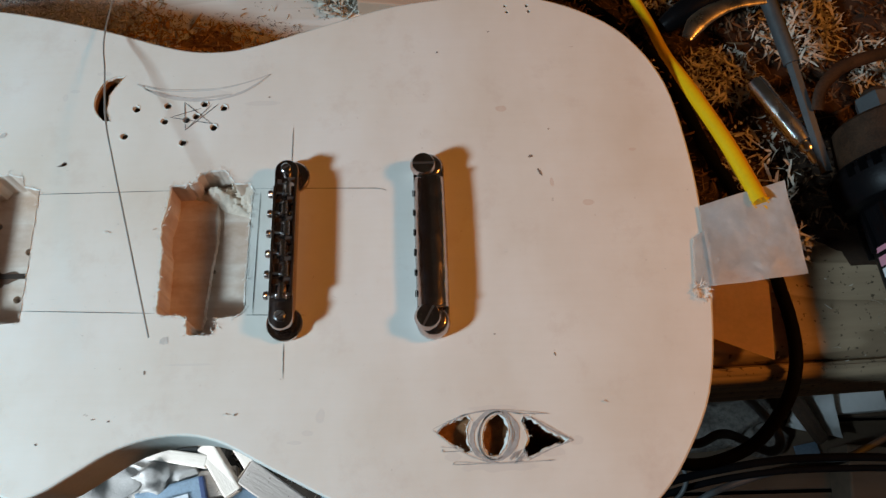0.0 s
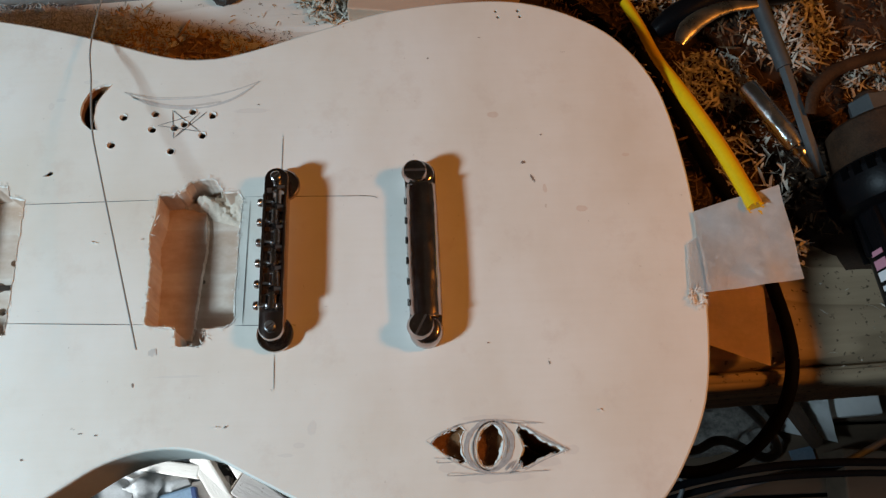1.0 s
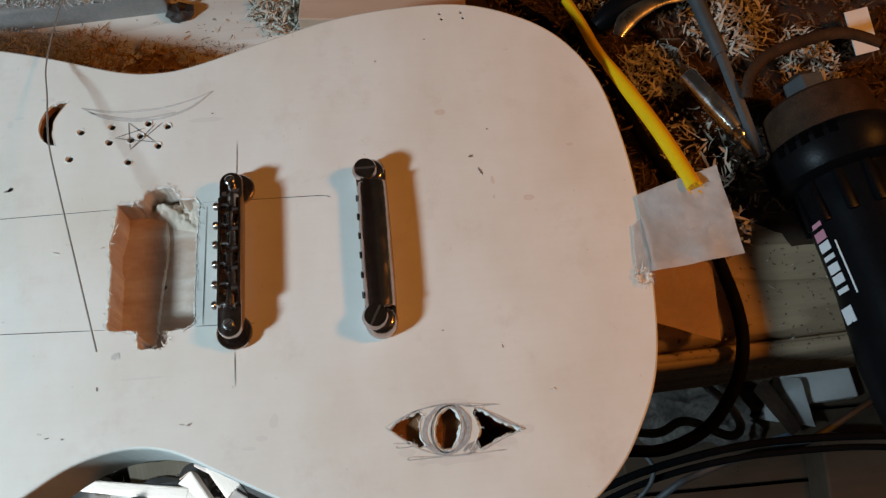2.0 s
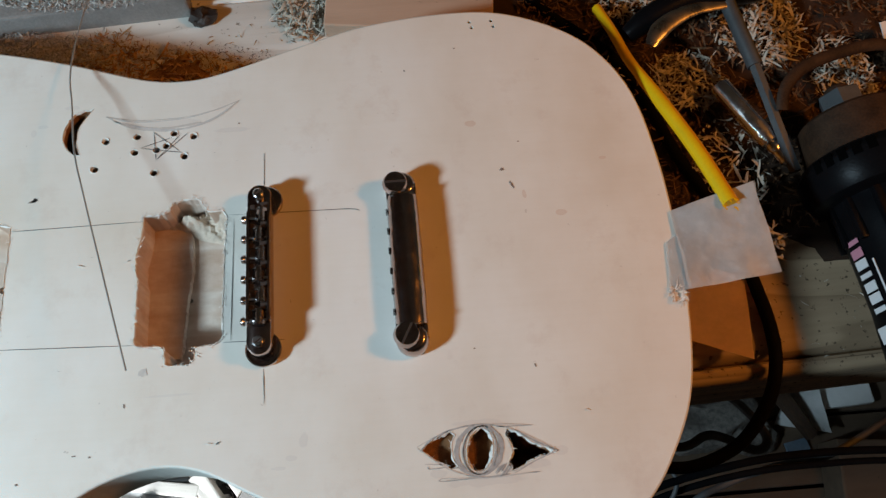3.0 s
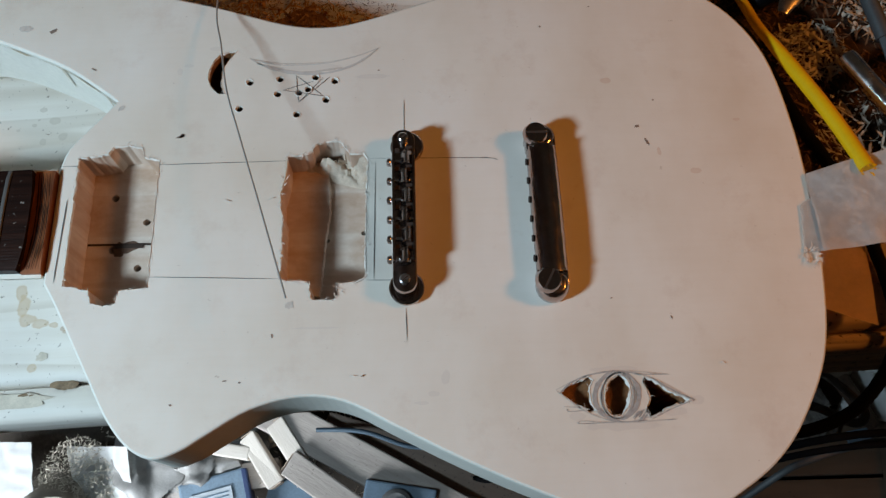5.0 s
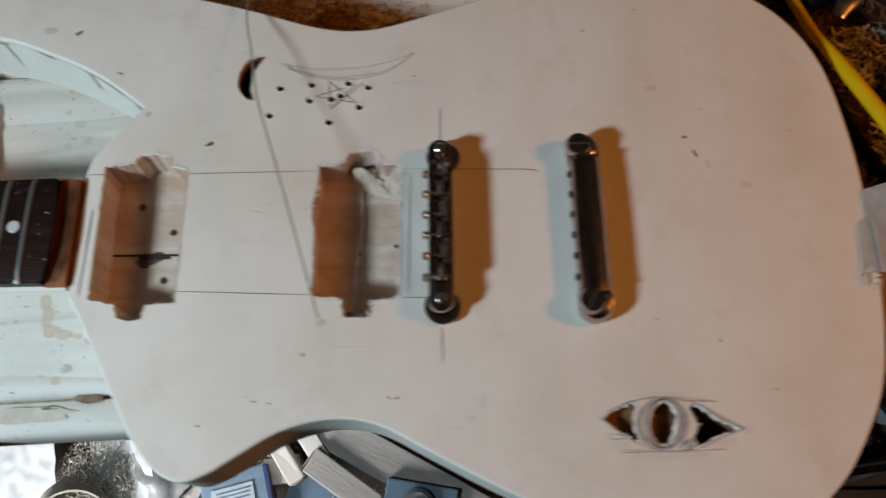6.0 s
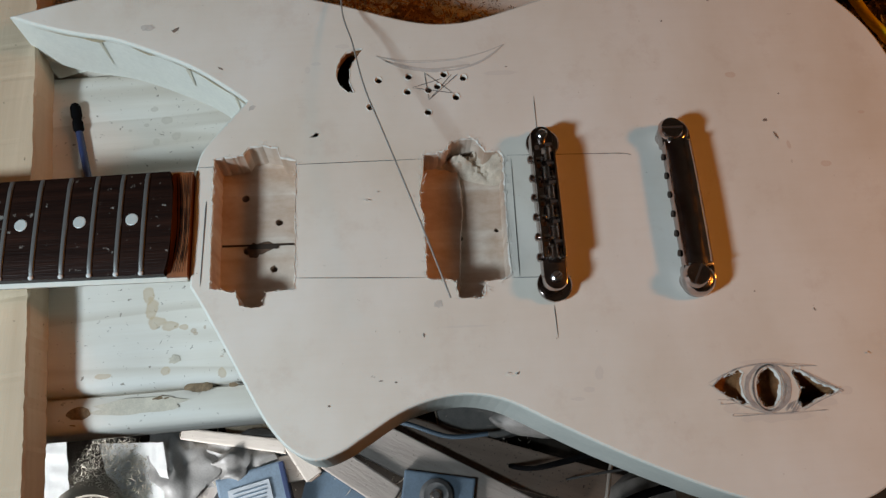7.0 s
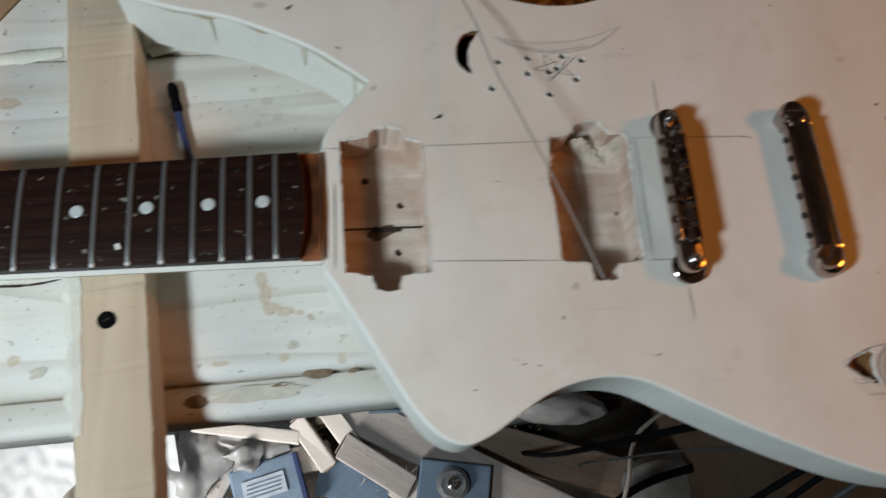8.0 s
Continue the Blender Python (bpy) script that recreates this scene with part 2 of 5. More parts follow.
# Darker copy of the brown shavings, with the right end's dim light painted in.
DIM_SHAVING = plain("dim_brown_shaving", (0.17, 0.085, 0.035), 0.85, vary=0.5, scale=120)
BROWN_DUST = plain("light_brown_sawdust", (0.46, 0.25, 0.10), 0.95, vary=0.6, scale=220, bump=0.0015)
# Near-black copy of the sawdust: shade among the shavings is in its colour.
SHADED_DUST = plain("shaded_sawdust", (0.050, 0.022, 0.008), 0.95, vary=0.6, scale=160, bump=0.0015)
SHAVING = plain("brown_shaving", (0.58, 0.34, 0.145), 0.85, vary=0.5, scale=120)
PALE_SHAVING = plain("pale_shaving", (0.62, 0.555, 0.46), 0.85, vary=0.4, scale=120)
GREY_SHAVING = plain("grey_shaving", (0.70, 0.66, 0.61), 0.9, vary=0.55, scale=160)
GREY_BOARD = plain("dusty_grey_board", (0.30, 0.28, 0.26), 0.85, vary=0.35, scale=60, bump=0.0008)
RUBBER = plain("black_rubber", (0.007, 0.007, 0.008), 0.7, vary=0.4, scale=120, gloss=0.02)
BLACK_PLASTIC = plain("black_plastic", (0.006, 0.006, 0.007), 0.34, vary=0.4, scale=90, gloss=0.06)
GREY_CORD = plain("grey_cord", (0.075, 0.078, 0.08), 0.6, vary=0.4, scale=120)
WHITE_CORD = plain("white_cord", (0.66, 0.65, 0.60), 0.6)
YELLOW = plain("yellow_plastic", (0.80, 0.50, 0.006), 0.42, vary=0.14, scale=70, gloss=0.3)
FILM = film_paper()
STRING = plain("plain_steel_string", (0.52, 0.50, 0.47), 0.35, 0.5, vary=0.1)
WHITE_PAPER = plain("white_paper", (0.72, 0.72, 0.71), 0.75, vary=0.12, scale=14, bump=0.0002)
BLUE = plain("blue_carton", (0.14, 0.21, 0.28), 0.6, vary=0.35, scale=40)
PALE_BLUE = plain("pale_blue_carton", (0.21, 0.285, 0.36), 0.35, vary=0.4, scale=40)
DARK_BLUE = plain("blue_handle", (0.03, 0.05, 0.13), 0.4)
LABEL_WHITE = plain("label_white", (0.70, 0.70, 0.70), 0.5, vary=0.1)
LABEL_PINK = plain("label_pink", (0.55, 0.25, 0.32), 0.5, vary=0.1)
RED = plain("red_plastic", (0.50, 0.05, 0.03), 0.45)
CONCRETE = plain("dusty_floor", (0.06, 0.044, 0.032), 0.9, vary=0.55, scale=18, bump=0.002)
WALL_BOARD = timber("wall_board", (0.50, 0.40, 0.30), (0.34, 0.25, 0.17), (2, 14, 14), 0.85)
DARK_KNOT = plain("dark_knot", (0.045, 0.03, 0.024), 0.45, vary=0.5, scale=200, bump=0.0012)
DIRT = plain("brown_smudge", (0.33, 0.25, 0.20), 0.8, vary=0.4, scale=300)
# Eye and moon hole interiors: shade and warm light are put into this brown.
SHADED_CORE = plain("shaded_core_wood", (0.44, 0.21, 0.085), 0.8, vary=0.6, scale=220, bump=0.0008)
# Walls and floors of the small holes, darker than the routed wood.
DRILLED = plain("drilled_wood", (0.16, 0.10, 0.065), 0.85, vary=0.5, scale=300)
BOARD_STAIN = plain("board_stain", (0.735, 0.655, 0.545), 0.75, vary=0.35, scale=160)
SCORCH = plain("scorch_stain", (0.20, 0.11, 0.07), 0.85, vary=0.5, scale=500)
VENT_SHADE = plain("vent_shade", (0.0015, 0.0015, 0.0016), 0.9, gloss=0.02)
DULL_RING = plain("dull_ring", (0.20, 0.20, 0.20), 0.6, 0.2, vary=0.5, scale=120)
STREAK = plain("dark_streak", (0.018, 0.006, 0.003), 0.6, vary=0.4, scale=300, gloss=0.15)
# Scorched groove and cracks, and also painted shade in gaps, slots and holes.
SOOT_AND_SHADE = plain("scorch_and_shade", (0.05, 0.03, 0.02), 0.9)

# ---- mesh helpers ----


def part(name, bm, material, parent=None, label="", smooth=False):
    """Links a bmesh as one mesh object under parent."""
    me = bpy.data.meshes.new(name)
    bmesh.ops.recalc_face_normals(bm, faces=bm.faces)
    bm.to_mesh(me)
    bm.free()
    for mt in material if isinstance(material, (list, tuple)) else [material]:
        me.materials.append(mt)
    if smooth:
        me.shade_smooth()
        me.set_sharp_from_angle(angle=radians(38))
    ob = new(name, me)
    ob.parent = parent
    return tagged(ob, label)


def thing(name, label, category, group="", at=(0, 0, 0)):
    ob = new(name)
    ob.empty_display_size = 0.01
    ob.location = at
    return tagged(ob, label, category, group)


def box(cx, cy, cz, sx, sy, sz, turn=0.0, bevel=0.0, bm=None, tilt=0.0, jitter=0.0):
    """A bevelled block by centre and size; turn about z and tilt about its own x, in degrees."""
    bm = bm or bmesh.new()
    old = set(bm.verts)
    made = bmesh.ops.create_cube(bm, size=1.0)["verts"]
    for v in made:
        v.co = Vector((v.co.x * sx, v.co.y * sy, v.co.z * sz)) + Vector([random.uniform(-jitter, jitter) for _ in range(3)])
    if bevel:
        edges = list({e for v in made for e in v.link_edges})
        bmesh.ops.bevel(bm, geom=edges, offset=bevel, segments=2, profile=0.6, affect="EDGES")
    bmesh.ops.transform(bm, matrix=pose(cx, cy, cz, tilt, 0, turn), verts=[v for v in bm.verts if v not in old])
    return bm


def smooth_line(points, steps=8, closed=False):
    """A Catmull-Rom line through the points."""
    pts = [Vector(p) for p in points]
    n, out = len(pts), []
    for i in range(n if closed else n - 1):
        a, b = (pts[(i - 1) % n], pts[(i + 2) % n]) if closed else (pts[max(i - 1, 0)], pts[min(i + 2, n - 1)])
        p, q = pts[i], pts[(i + 1) % n]
        for k in range(steps):
            s = k / steps
            out.append(0.5 * ((2 * p) + (q - a) * s + (2 * a - 5 * p + 4 * q - b) * s * s + (3 * p - a - 3 * q + b) * s ** 3))
    return out if closed else out + [pts[-1]]


def tube(points, radius, sides=10, steps=6, bm=None, flat=1.0, raw=False):
    """A tube along a smooth line; radius is a number or one per given point."""
    bm = bm or bmesh.new()
    line = [Vector(p) for p in points] if raw else smooth_line(points, steps)
    n = len(line)
    radii = [radius] * n if isinstance(radius, (int, float)) else [float(np.interp(i / (n - 1) * (len(radius) - 1), range(len(radius)), radius)) for i in range(n)]
    rings, side = [], None
    for i, p in enumerate(line):
        d = (line[min(i + 1, n - 1)] - line[max(i - 1, 0)]).normalized()
        side = (d.cross(Vector((0, 0, 1))) if abs(d.z) < 0.95 else d.cross(Vector((1, 0, 0)))).normalized() if side is None else (side - d * side.dot(d)).normalized()
        up = side.cross(d)
        rings.append([bm.verts.new(p + radii[i] * (side * math.cos(a) + up * flat * math.sin(a))) for a in (2 * math.pi * k / sides for k in range(sides))])
    for a, b in zip(rings, rings[1:]):
        for k in range(sides):
            bm.faces.new((a[k], a[(k + 1) % sides], b[(k + 1) % sides], b[k]))
    bm.faces.new(rings[0][::-1])
    bm.faces.new(rings[-1])
    return bm


def lathe(profile, m=None, sides=28, bm=None):
    """A turned solid: (radius, height) pairs about z, placed by m."""
    bm = bm or bmesh.new()
    m = m or Matrix()
    rings = [[bm.verts.new(m @ Vector((r * math.cos(a), r * math.sin(a), h))) for a in (2 * math.pi * k / sides for k in range(sides))] for r, h in profile]
    for a, b in zip(rings, rings[1:]):
        for k in range(sides):
            bm.faces.new((a[k], a[(k + 1) % sides], b[(k + 1) % sides], b[k]))
    bm.faces.new(rings[0][::-1])
    bm.faces.new(rings[-1])
    return bm


def ribbon(points, width, z=0.0, bm=None, steps=6, fade=True):
    """A flat stroke on the body's face."""
    bm = bm or bmesh.new()
    line = smooth_line([(x, y, z) for x, y in points], steps)
    rows = []
    for i, p in enumerate(line):
        d = (line[min(i + 1, len(line) - 1)] - line[max(i - 1, 0)]).normalized()
        w = width * (0.75 + 0.5 * noise.noise(p * 300)) * (min(1.0, 0.35 + 4 * min(i, len(line) - 1 - i) / len(line)) if fade else 1) / 2
        s = Vector((-d.y, d.x, 0)) * w
        rows.append((bm.verts.new(p + s), bm.verts.new(p - s)))
    for a, b in zip(rows, rows[1:]):
        bm.faces.new((a[0], a[1], b[1], b[0]))
    return bm


def inside(p, loop):
    hit = False
    for a, b in zip(loop, loop[1:] + loop[:1]):
        if (a[1] > p[1]) != (b[1] > p[1]) and p[0] < (b[0] - a[0]) * (p[1] - a[1]) / (b[1] - a[1]) + a[0]:
            hit = not hit
    return hit


def sheet_with_holes(bm, outer, holes, z, index=0):
    """Fills the face between outer and the holes at height z."""
    from mathutils.geometry import delaunay_2d_cdt
    loops, verts, edges = [outer, *holes], [], []
    for loop in loops:
        k = len(verts)
        verts += [Vector((p[0], p[1])) for p in loop]
        edges += [(k + i, k + (i + 1) % len(loop)) for i in range(len(loop))]
    vs, _, fs, *_ = delaunay_2d_cdt(verts, edges, [], 0, 1e-7)
    made = [bm.verts.new((v.x, v.y, z)) for v in vs]
    for f in fs:
        c = sum((vs[i] for i in f), Vector((0, 0))) / 3
        if inside(c, outer) and not any(inside(c, h) for h in holes):
            bm.faces.new([made[i] for i in f]).material_index = index


def skirt(bm, rows, index=0):
    """Joins loops, each a list of 3D points of equal length, by quads."""
    rings = [[bm.verts.new(p) for p in row] for row in rows]
    for a, b in zip(rings, rings[1:]):
        for k in range(len(a)):
            bm.faces.new((a[k], a[(k + 1) % len(a)], b[(k + 1) % len(a)], b[k])).material_index = index


def shrunk(loop, by):
    """The loop moved inwards (anticlockwise loop) by that many metres."""
    out, n = [], len(loop)
    for i in range(n):
        d = Vector((loop[(i + 1) % n][0] - loop[i - 1][0], loop[(i + 1) % n][1] - loop[i - 1][1])).normalized()
        out.append((loop[i][0] - d.y * by, loop[i][1] + d.x * by))
    return out


def circle(cx, cy, r, n=14, rough=0.06):
    return [(cx + r * (1 + random.uniform(-rough, rough)) * math.cos(2 * math.pi * k / n), cy + r * (1 + random.uniform(-rough, rough)) * math.sin(2 * math.pi * k / n)) for k in range(n)]


def ragged(loop, amount, step=0.0012):
    """The loop cut into short steps with an uneven, torn edge."""
    out = []
    for a, b in zip(loop, loop[1:] + loop[:1]):
        a, b = Vector(a), Vector(b)
        n = max(1, int((b - a).length / step))
        d = (b - a).normalized() if (b - a).length else Vector((1, 0))
        for k in range(n):
            p = a.lerp(b, k / n)
            w = amount * (noise.noise((p.x * 900, p.y * 900, 3)) + 0.7 * noise.noise((p.x * 260, p.y * 260, 7)))
            out.append((p.x - d.y * w, p.y + d.x * w))
    return out


# ---- the room ----
FLOOR, BENCH, TOP = 0.05, 0.950, 1.0

bm = bmesh.new()
n = 60
grid = [[bm.verts.new((-2 + 4 * i / n, -2 + 4 * j / n, FLOOR + 0.012 * noise.noise((i * 0.7, j * 0.7, 1)))) for j in range(n + 1)] for i in range(n + 1)]
for i in range(n):
    for j in range(n):
        bm.faces.new((grid[i][j], grid[i + 1][j], grid[i + 1][j + 1], grid[i][j + 1]))
tagged(part("floor", bm, CONCRETE, smooth=True), "dusty brown workshop floor strewn with sawdust", "floor", kind="structure")
for nm, c, s in (("wall_north", (0, 2.05, 1.3), (4.2, 0.1, 2.6)), ("wall_south", (0, -2.05, 1.3), (4.2, 0.1, 2.6)), ("wall_east", (2.05, 0, 1.3), (0.1, 4.0, 2.6)), ("wall_west", (-2.05, 0, 1.3), (0.1, 4.0, 2.6))):
    tagged(part(nm, box(*c, *s), WALL_BOARD), "dim brown boarded workshop wall", "wall", kind="structure")
tagged(part("ceiling", box(0, 0, 2.65, 4.2, 4.2, 0.1), WALL_BOARD), "dim brown boarded workshop ceiling", "ceiling", kind="structure")

# ---- workbench ----


def board_mesh(x0, x1, y0, y1, z0, z1, round_edge):
    """A long plank with softened edges and a slightly wavy face."""
    bm = bmesh.new()
    r = round_edge
    prof = [(y0 + r, z1), (y0 + r * 0.45, z1 - r * 0.12), (y0 + r * 0.12, z1 - r * 0.45), (y0, z1 - r), (y0, z0 + r), (y0 + r * 0.3, z0 + r * 0.3), (y0 + r, z0), (y1 - r, z0), (y1, z0 + r), (y1, z1 - r), (y1 - r * 0.3, z1 - r * 0.3), (y1 - r, z1)]
    count = 60
    rings = []
    for i in range(count + 1):
        x = x0 + (x1 - x0) * i / count
        rings.append([bm.verts.new((x, y + 0.0012 * noise.noise((x * 9, y * 5, z * 3)), z + 0.0002 * noise.noise((x * 11, y * 30, 5)))) for y, z in prof])
    for a, b in zip(rings, rings[1:]):
        for k in range(len(prof)):
            bm.faces.new((a[k], a[(k + 1) % len(prof)], b[(k + 1) % len(prof)], b[k]))
    bm.faces.new(rings[0])
    bm.faces.new(rings[-1][::-1])
    return bm


bench = thing("workbench", "knotty pale pine workbench with worn, stained boards", "workbench")
# Boards change at x = 0.10 to the copy with dimmer light painted in.
for x0, x1, wood in ((-0.95, 0.10, PINE), (0.1005, 0.95, DIM_PINE)):
    part("board", board_mesh(x0, x1, -0.064, 0.128, BENCH - 0.038, BENCH, 0.007), wood, bench, smooth=True)
    part("board", board_mesh(x0, x1, 0.1288, 0.2030, BENCH - 0.038, BENCH + 0.001, 0.003), wood, bench, smooth=True)
    part("board", board_mesh(x0, x1, 0.2036, 0.42, BENCH - 0.038, BENCH - 0.001, 0.003), wood, bench, smooth=True)
    part("front_rail", board_mesh(x0, x1, -0.0725, -0.0345, BENCH - 0.096, BENCH - 0.0390, 0.008), wood, bench, "knotty rail under the bench front", smooth=True)
    part("front_lip", board_mesh(x0, x1, -0.0835 if wood is PINE else -0.0740, -0.0641, BENCH - 0.0385, BENCH - 0.0040, 0.006), wood, bench, "rounded knotty lip along the bench front", smooth=True)
for x in (-0.88, 0.88):
    part("crosspiece", box(x, 0.18, BENCH - 0.058, 0.04, 0.46, 0.036), PINE, bench)
    for y in (-0.02, 0.38):
        part("leg", box(x, y, (FLOOR + BENCH - 0.04) / 2, 0.06, 0.06, BENCH - 0.04 - FLOOR, bevel=0.003), PINE, bench)
bench.matrix_world = Matrix.Translation((-0.24, -0.066, 0)) @ pose(0, 0, 0, 0, 0, 2.4) @ Matrix.Translation((0.24, 0.066, 0))

# ---- the guitar ----
guitar = thing("electric_guitar", "unfinished pale electric guitar with carved eye and moon holes", "guitar")

# Outline of the body, anticlockwise, in runs between sharp corners.
RUNS = [
    [(-0.2785, 0.1315), (-0.262, 0.1252), (-0.2435, 0.1200), (-0.222, 0.1155), (-0.200, 0.1067), (-0.179, 0.0965), (-0.1625, 0.0850), (-0.1510, 0.0760)],
    [(-0.1510, 0.0760), (-0.1590, 0.0660), (-0.1675, 0.0555), (-0.1730, 0.0470), (-0.1752, 0.0385)],
    [(-0.1752, 0.0385), (-0.1752, -0.0240)],
    [(-0.1752, -0.0240), (-0.1690, -0.0340), (-0.1590, -0.0520), (-0.1475, -0.0730), (-0.1375, -0.0905), (-0.1265, -0.1030), (-0.1150, -0.1080), (-0.1030, -0.1045), (-0.0920, -0.0980), (-0.0725, -0.0868), (-0.0505, -0.0818),
     (-0.0295, -0.0845), (-0.0052, -0.0968), (0.0200, -0.1098), (0.0480, -0.1228), (0.0775, -0.1342), (0.1080, -0.1405), (0.1330, -0.1375), (0.1530, -0.1275), (0.1700, -0.1150), (0.1845, -0.0975), (0.1998, -0.0680),
     (0.2068, -0.0305), (0.2086, 0.0145), (0.2070, 0.0560), (0.1995, 0.0990), (0.1830, 0.1280), (0.1600, 0.1455), (0.1297, 0.1562), (0.0959, 0.1570), (0.0560, 0.1515), (0.0235, 0.1415), (-0.0200, 0.1262), (-0.0420, 0.1218), (-0.0650, 0.1240),
     (-0.1040, 0.1360), (-0.1430, 0.1455), (-0.1765, 0.1500), (-0.2150, 0.1475), (-0.2470, 0.1410), (-0.2785, 0.1315)],
]
outline = []
for run in RUNS:
    outline += [(p.x, p.y) for p in smooth_line([(x, y, 0) for x, y in run], 5)][:-1]

pocket_bridge = ragged([(-0.0612, -0.0245), (-0.0590, -0.0252), (-0.0498, -0.0255), (-0.0472, -0.0270), (-0.0462, -0.0350), (-0.0355, -0.0356), (-0.0336, -0.0340), (-0.0326, -0.0270), (-0.0220, -0.0266), (-0.0194, -0.0240), (-0.0199, -0.0128), (-0.0197, 0.0045), (-0.0194, 0.0223), (-0.0186, 0.0394), (-0.0206, 0.0433), (-0.0282, 0.0434), (-0.0306, 0.0472), (-0.0330, 0.0505), (-0.0392, 0.0509), (-0.0448, 0.0494), (-0.0476, 0.0471), (-0.0480, 0.0446), (-0.0544, 0.0428), (-0.0604, 0.0424), (-0.0605, 0.0326), (-0.0619, 0.0263), (-0.0630, 0.0200), (-0.0628, 0.0137), (-0.0614, 0.0090), (-0.0613, -0.0077)], 0.0005)
pocket_neck = ragged([(-0.1655, -0.0255), (-0.1532, -0.0280), (-0.1512, -0.0345), (-0.1455, -0.0362), (-0.1398, -0.0348), (-0.1388, -0.0285), (-0.1250, -0.0272), (-0.1250, 0.0410), (-0.1330, 0.0432), (-0.1344, 0.0485), (-0.1420, 0.0502), (-0.1495, 0.0492), (-0.1516, 0.0450), (-0.1662, 0.0432)], 0.0005)
eye_left = ragged([(0.0712, -0.0832), (0.0736, -0.0856), (0.0768, -0.0880), (0.0817, -0.0903), (0.0835, -0.0928), (0.0871, -0.0917), (0.0849, -0.0879), (0.0846, -0.0836), (0.0852, -0.0798), (0.0869, -0.0776), (0.0850, -0.0758), (0.0789, -0.0777), (0.0740, -0.0801)], 0.0003, 0.0007)
eye_iris = ragged([(0.0976 + 0.0061 * math.cos(a) + 0.0014 * math.sin(a), -0.0849 + 0.0097 * math.sin(a)) for a in (2 * math.pi * k / 22 for k in range(22))], 0.0003, 0.0007)
eye_right = ragged([(0.1108, -0.0766), (0.1098, -0.0787), (0.1117, -0.0832), (0.1125, -0.0870), (0.1106, -0.0907), (0.1099, -0.0924), (0.1116, -0.0955), (0.1148, -0.0947), (0.1190, -0.0921), (0.1244, -0.0900), (0.1298, -0.0889), (0.1314, -0.0877), (0.1276, -0.0857), (0.1226, -0.0838), (0.1178, -0.0802), (0.1147, -0.0777)], 0.0003, 0.0007)
eye_right = eye_right if sum(a[0] * b[1] - b[0] * a[1] for a, b in zip(eye_right, eye_right[1:] + eye_right[:1])) > 0 else eye_right[::-1]
moon = [(p.x, p.y) for p in smooth_line([(-0.0893, 0.1070, 0), (-0.0990, 0.1040, 0), (-0.1040, 0.0940, 0), (-0.1030, 0.0855, 0), (-0.0975, 0.0792, 0)], 6)][:-1] + [(p.x, p.y) for p in smooth_line([(-0.0945, 0.0795, 0), (-0.0970, 0.0860, 0), (-0.0962, 0.0960, 0), (-0.0893, 0.1070, 0)], 6)][:-1]
moon = ragged(moon, 0.0003, 0.0009)
star_holes = [(-0.0818, 0.0865), (-0.0658, 0.0884), (-0.0470, 0.0893), (-0.0367, 0.0868), (-0.0667, 0.0792), (-0.0555, 0.0800), (-0.0508, 0.0820), (-0.0412, 0.0753), (-0.0865, 0.0707), (-0.0564, 0.0668)]
pin_holes = [(0.1147, 0.1500), (0.1269, 0.1502), (0.1156, 0.1462), (0.1278, 0.1464)]

pockets = [(pocket_bridge, 0.022), (pocket_neck, 0.0215), (eye_left, 0.0060), (eye_iris, 0.0030), (eye_right, 0.0055), (moon, 0.0055)]
pockets += [(circle(x, y, 0.00185), 0.012) for x, y in star_holes] + [(circle(x, y, 0.0010, 8), 0.006) for x, y in pin_holes]

bm = bmesh.new()
inner = shrunk(outline, 0.0012)
sheet_with_holes(bm, inner, [p for p, _ in pockets], TOP, 0)
soft = [(0.0012, 0.0), (0.0004, 0.0004), (0.0, 0.0014), (0.0, 0.040), (0.004, 0.0465), (0.010, 0.0495)]
skirt(bm, [[(x, y, TOP - dz) for x, y in shrunk(outline, by)] for by, dz in soft], 1)
sheet_with_holes(bm, shrunk(outline, 0.010), [], TOP - 0.0495, 1)
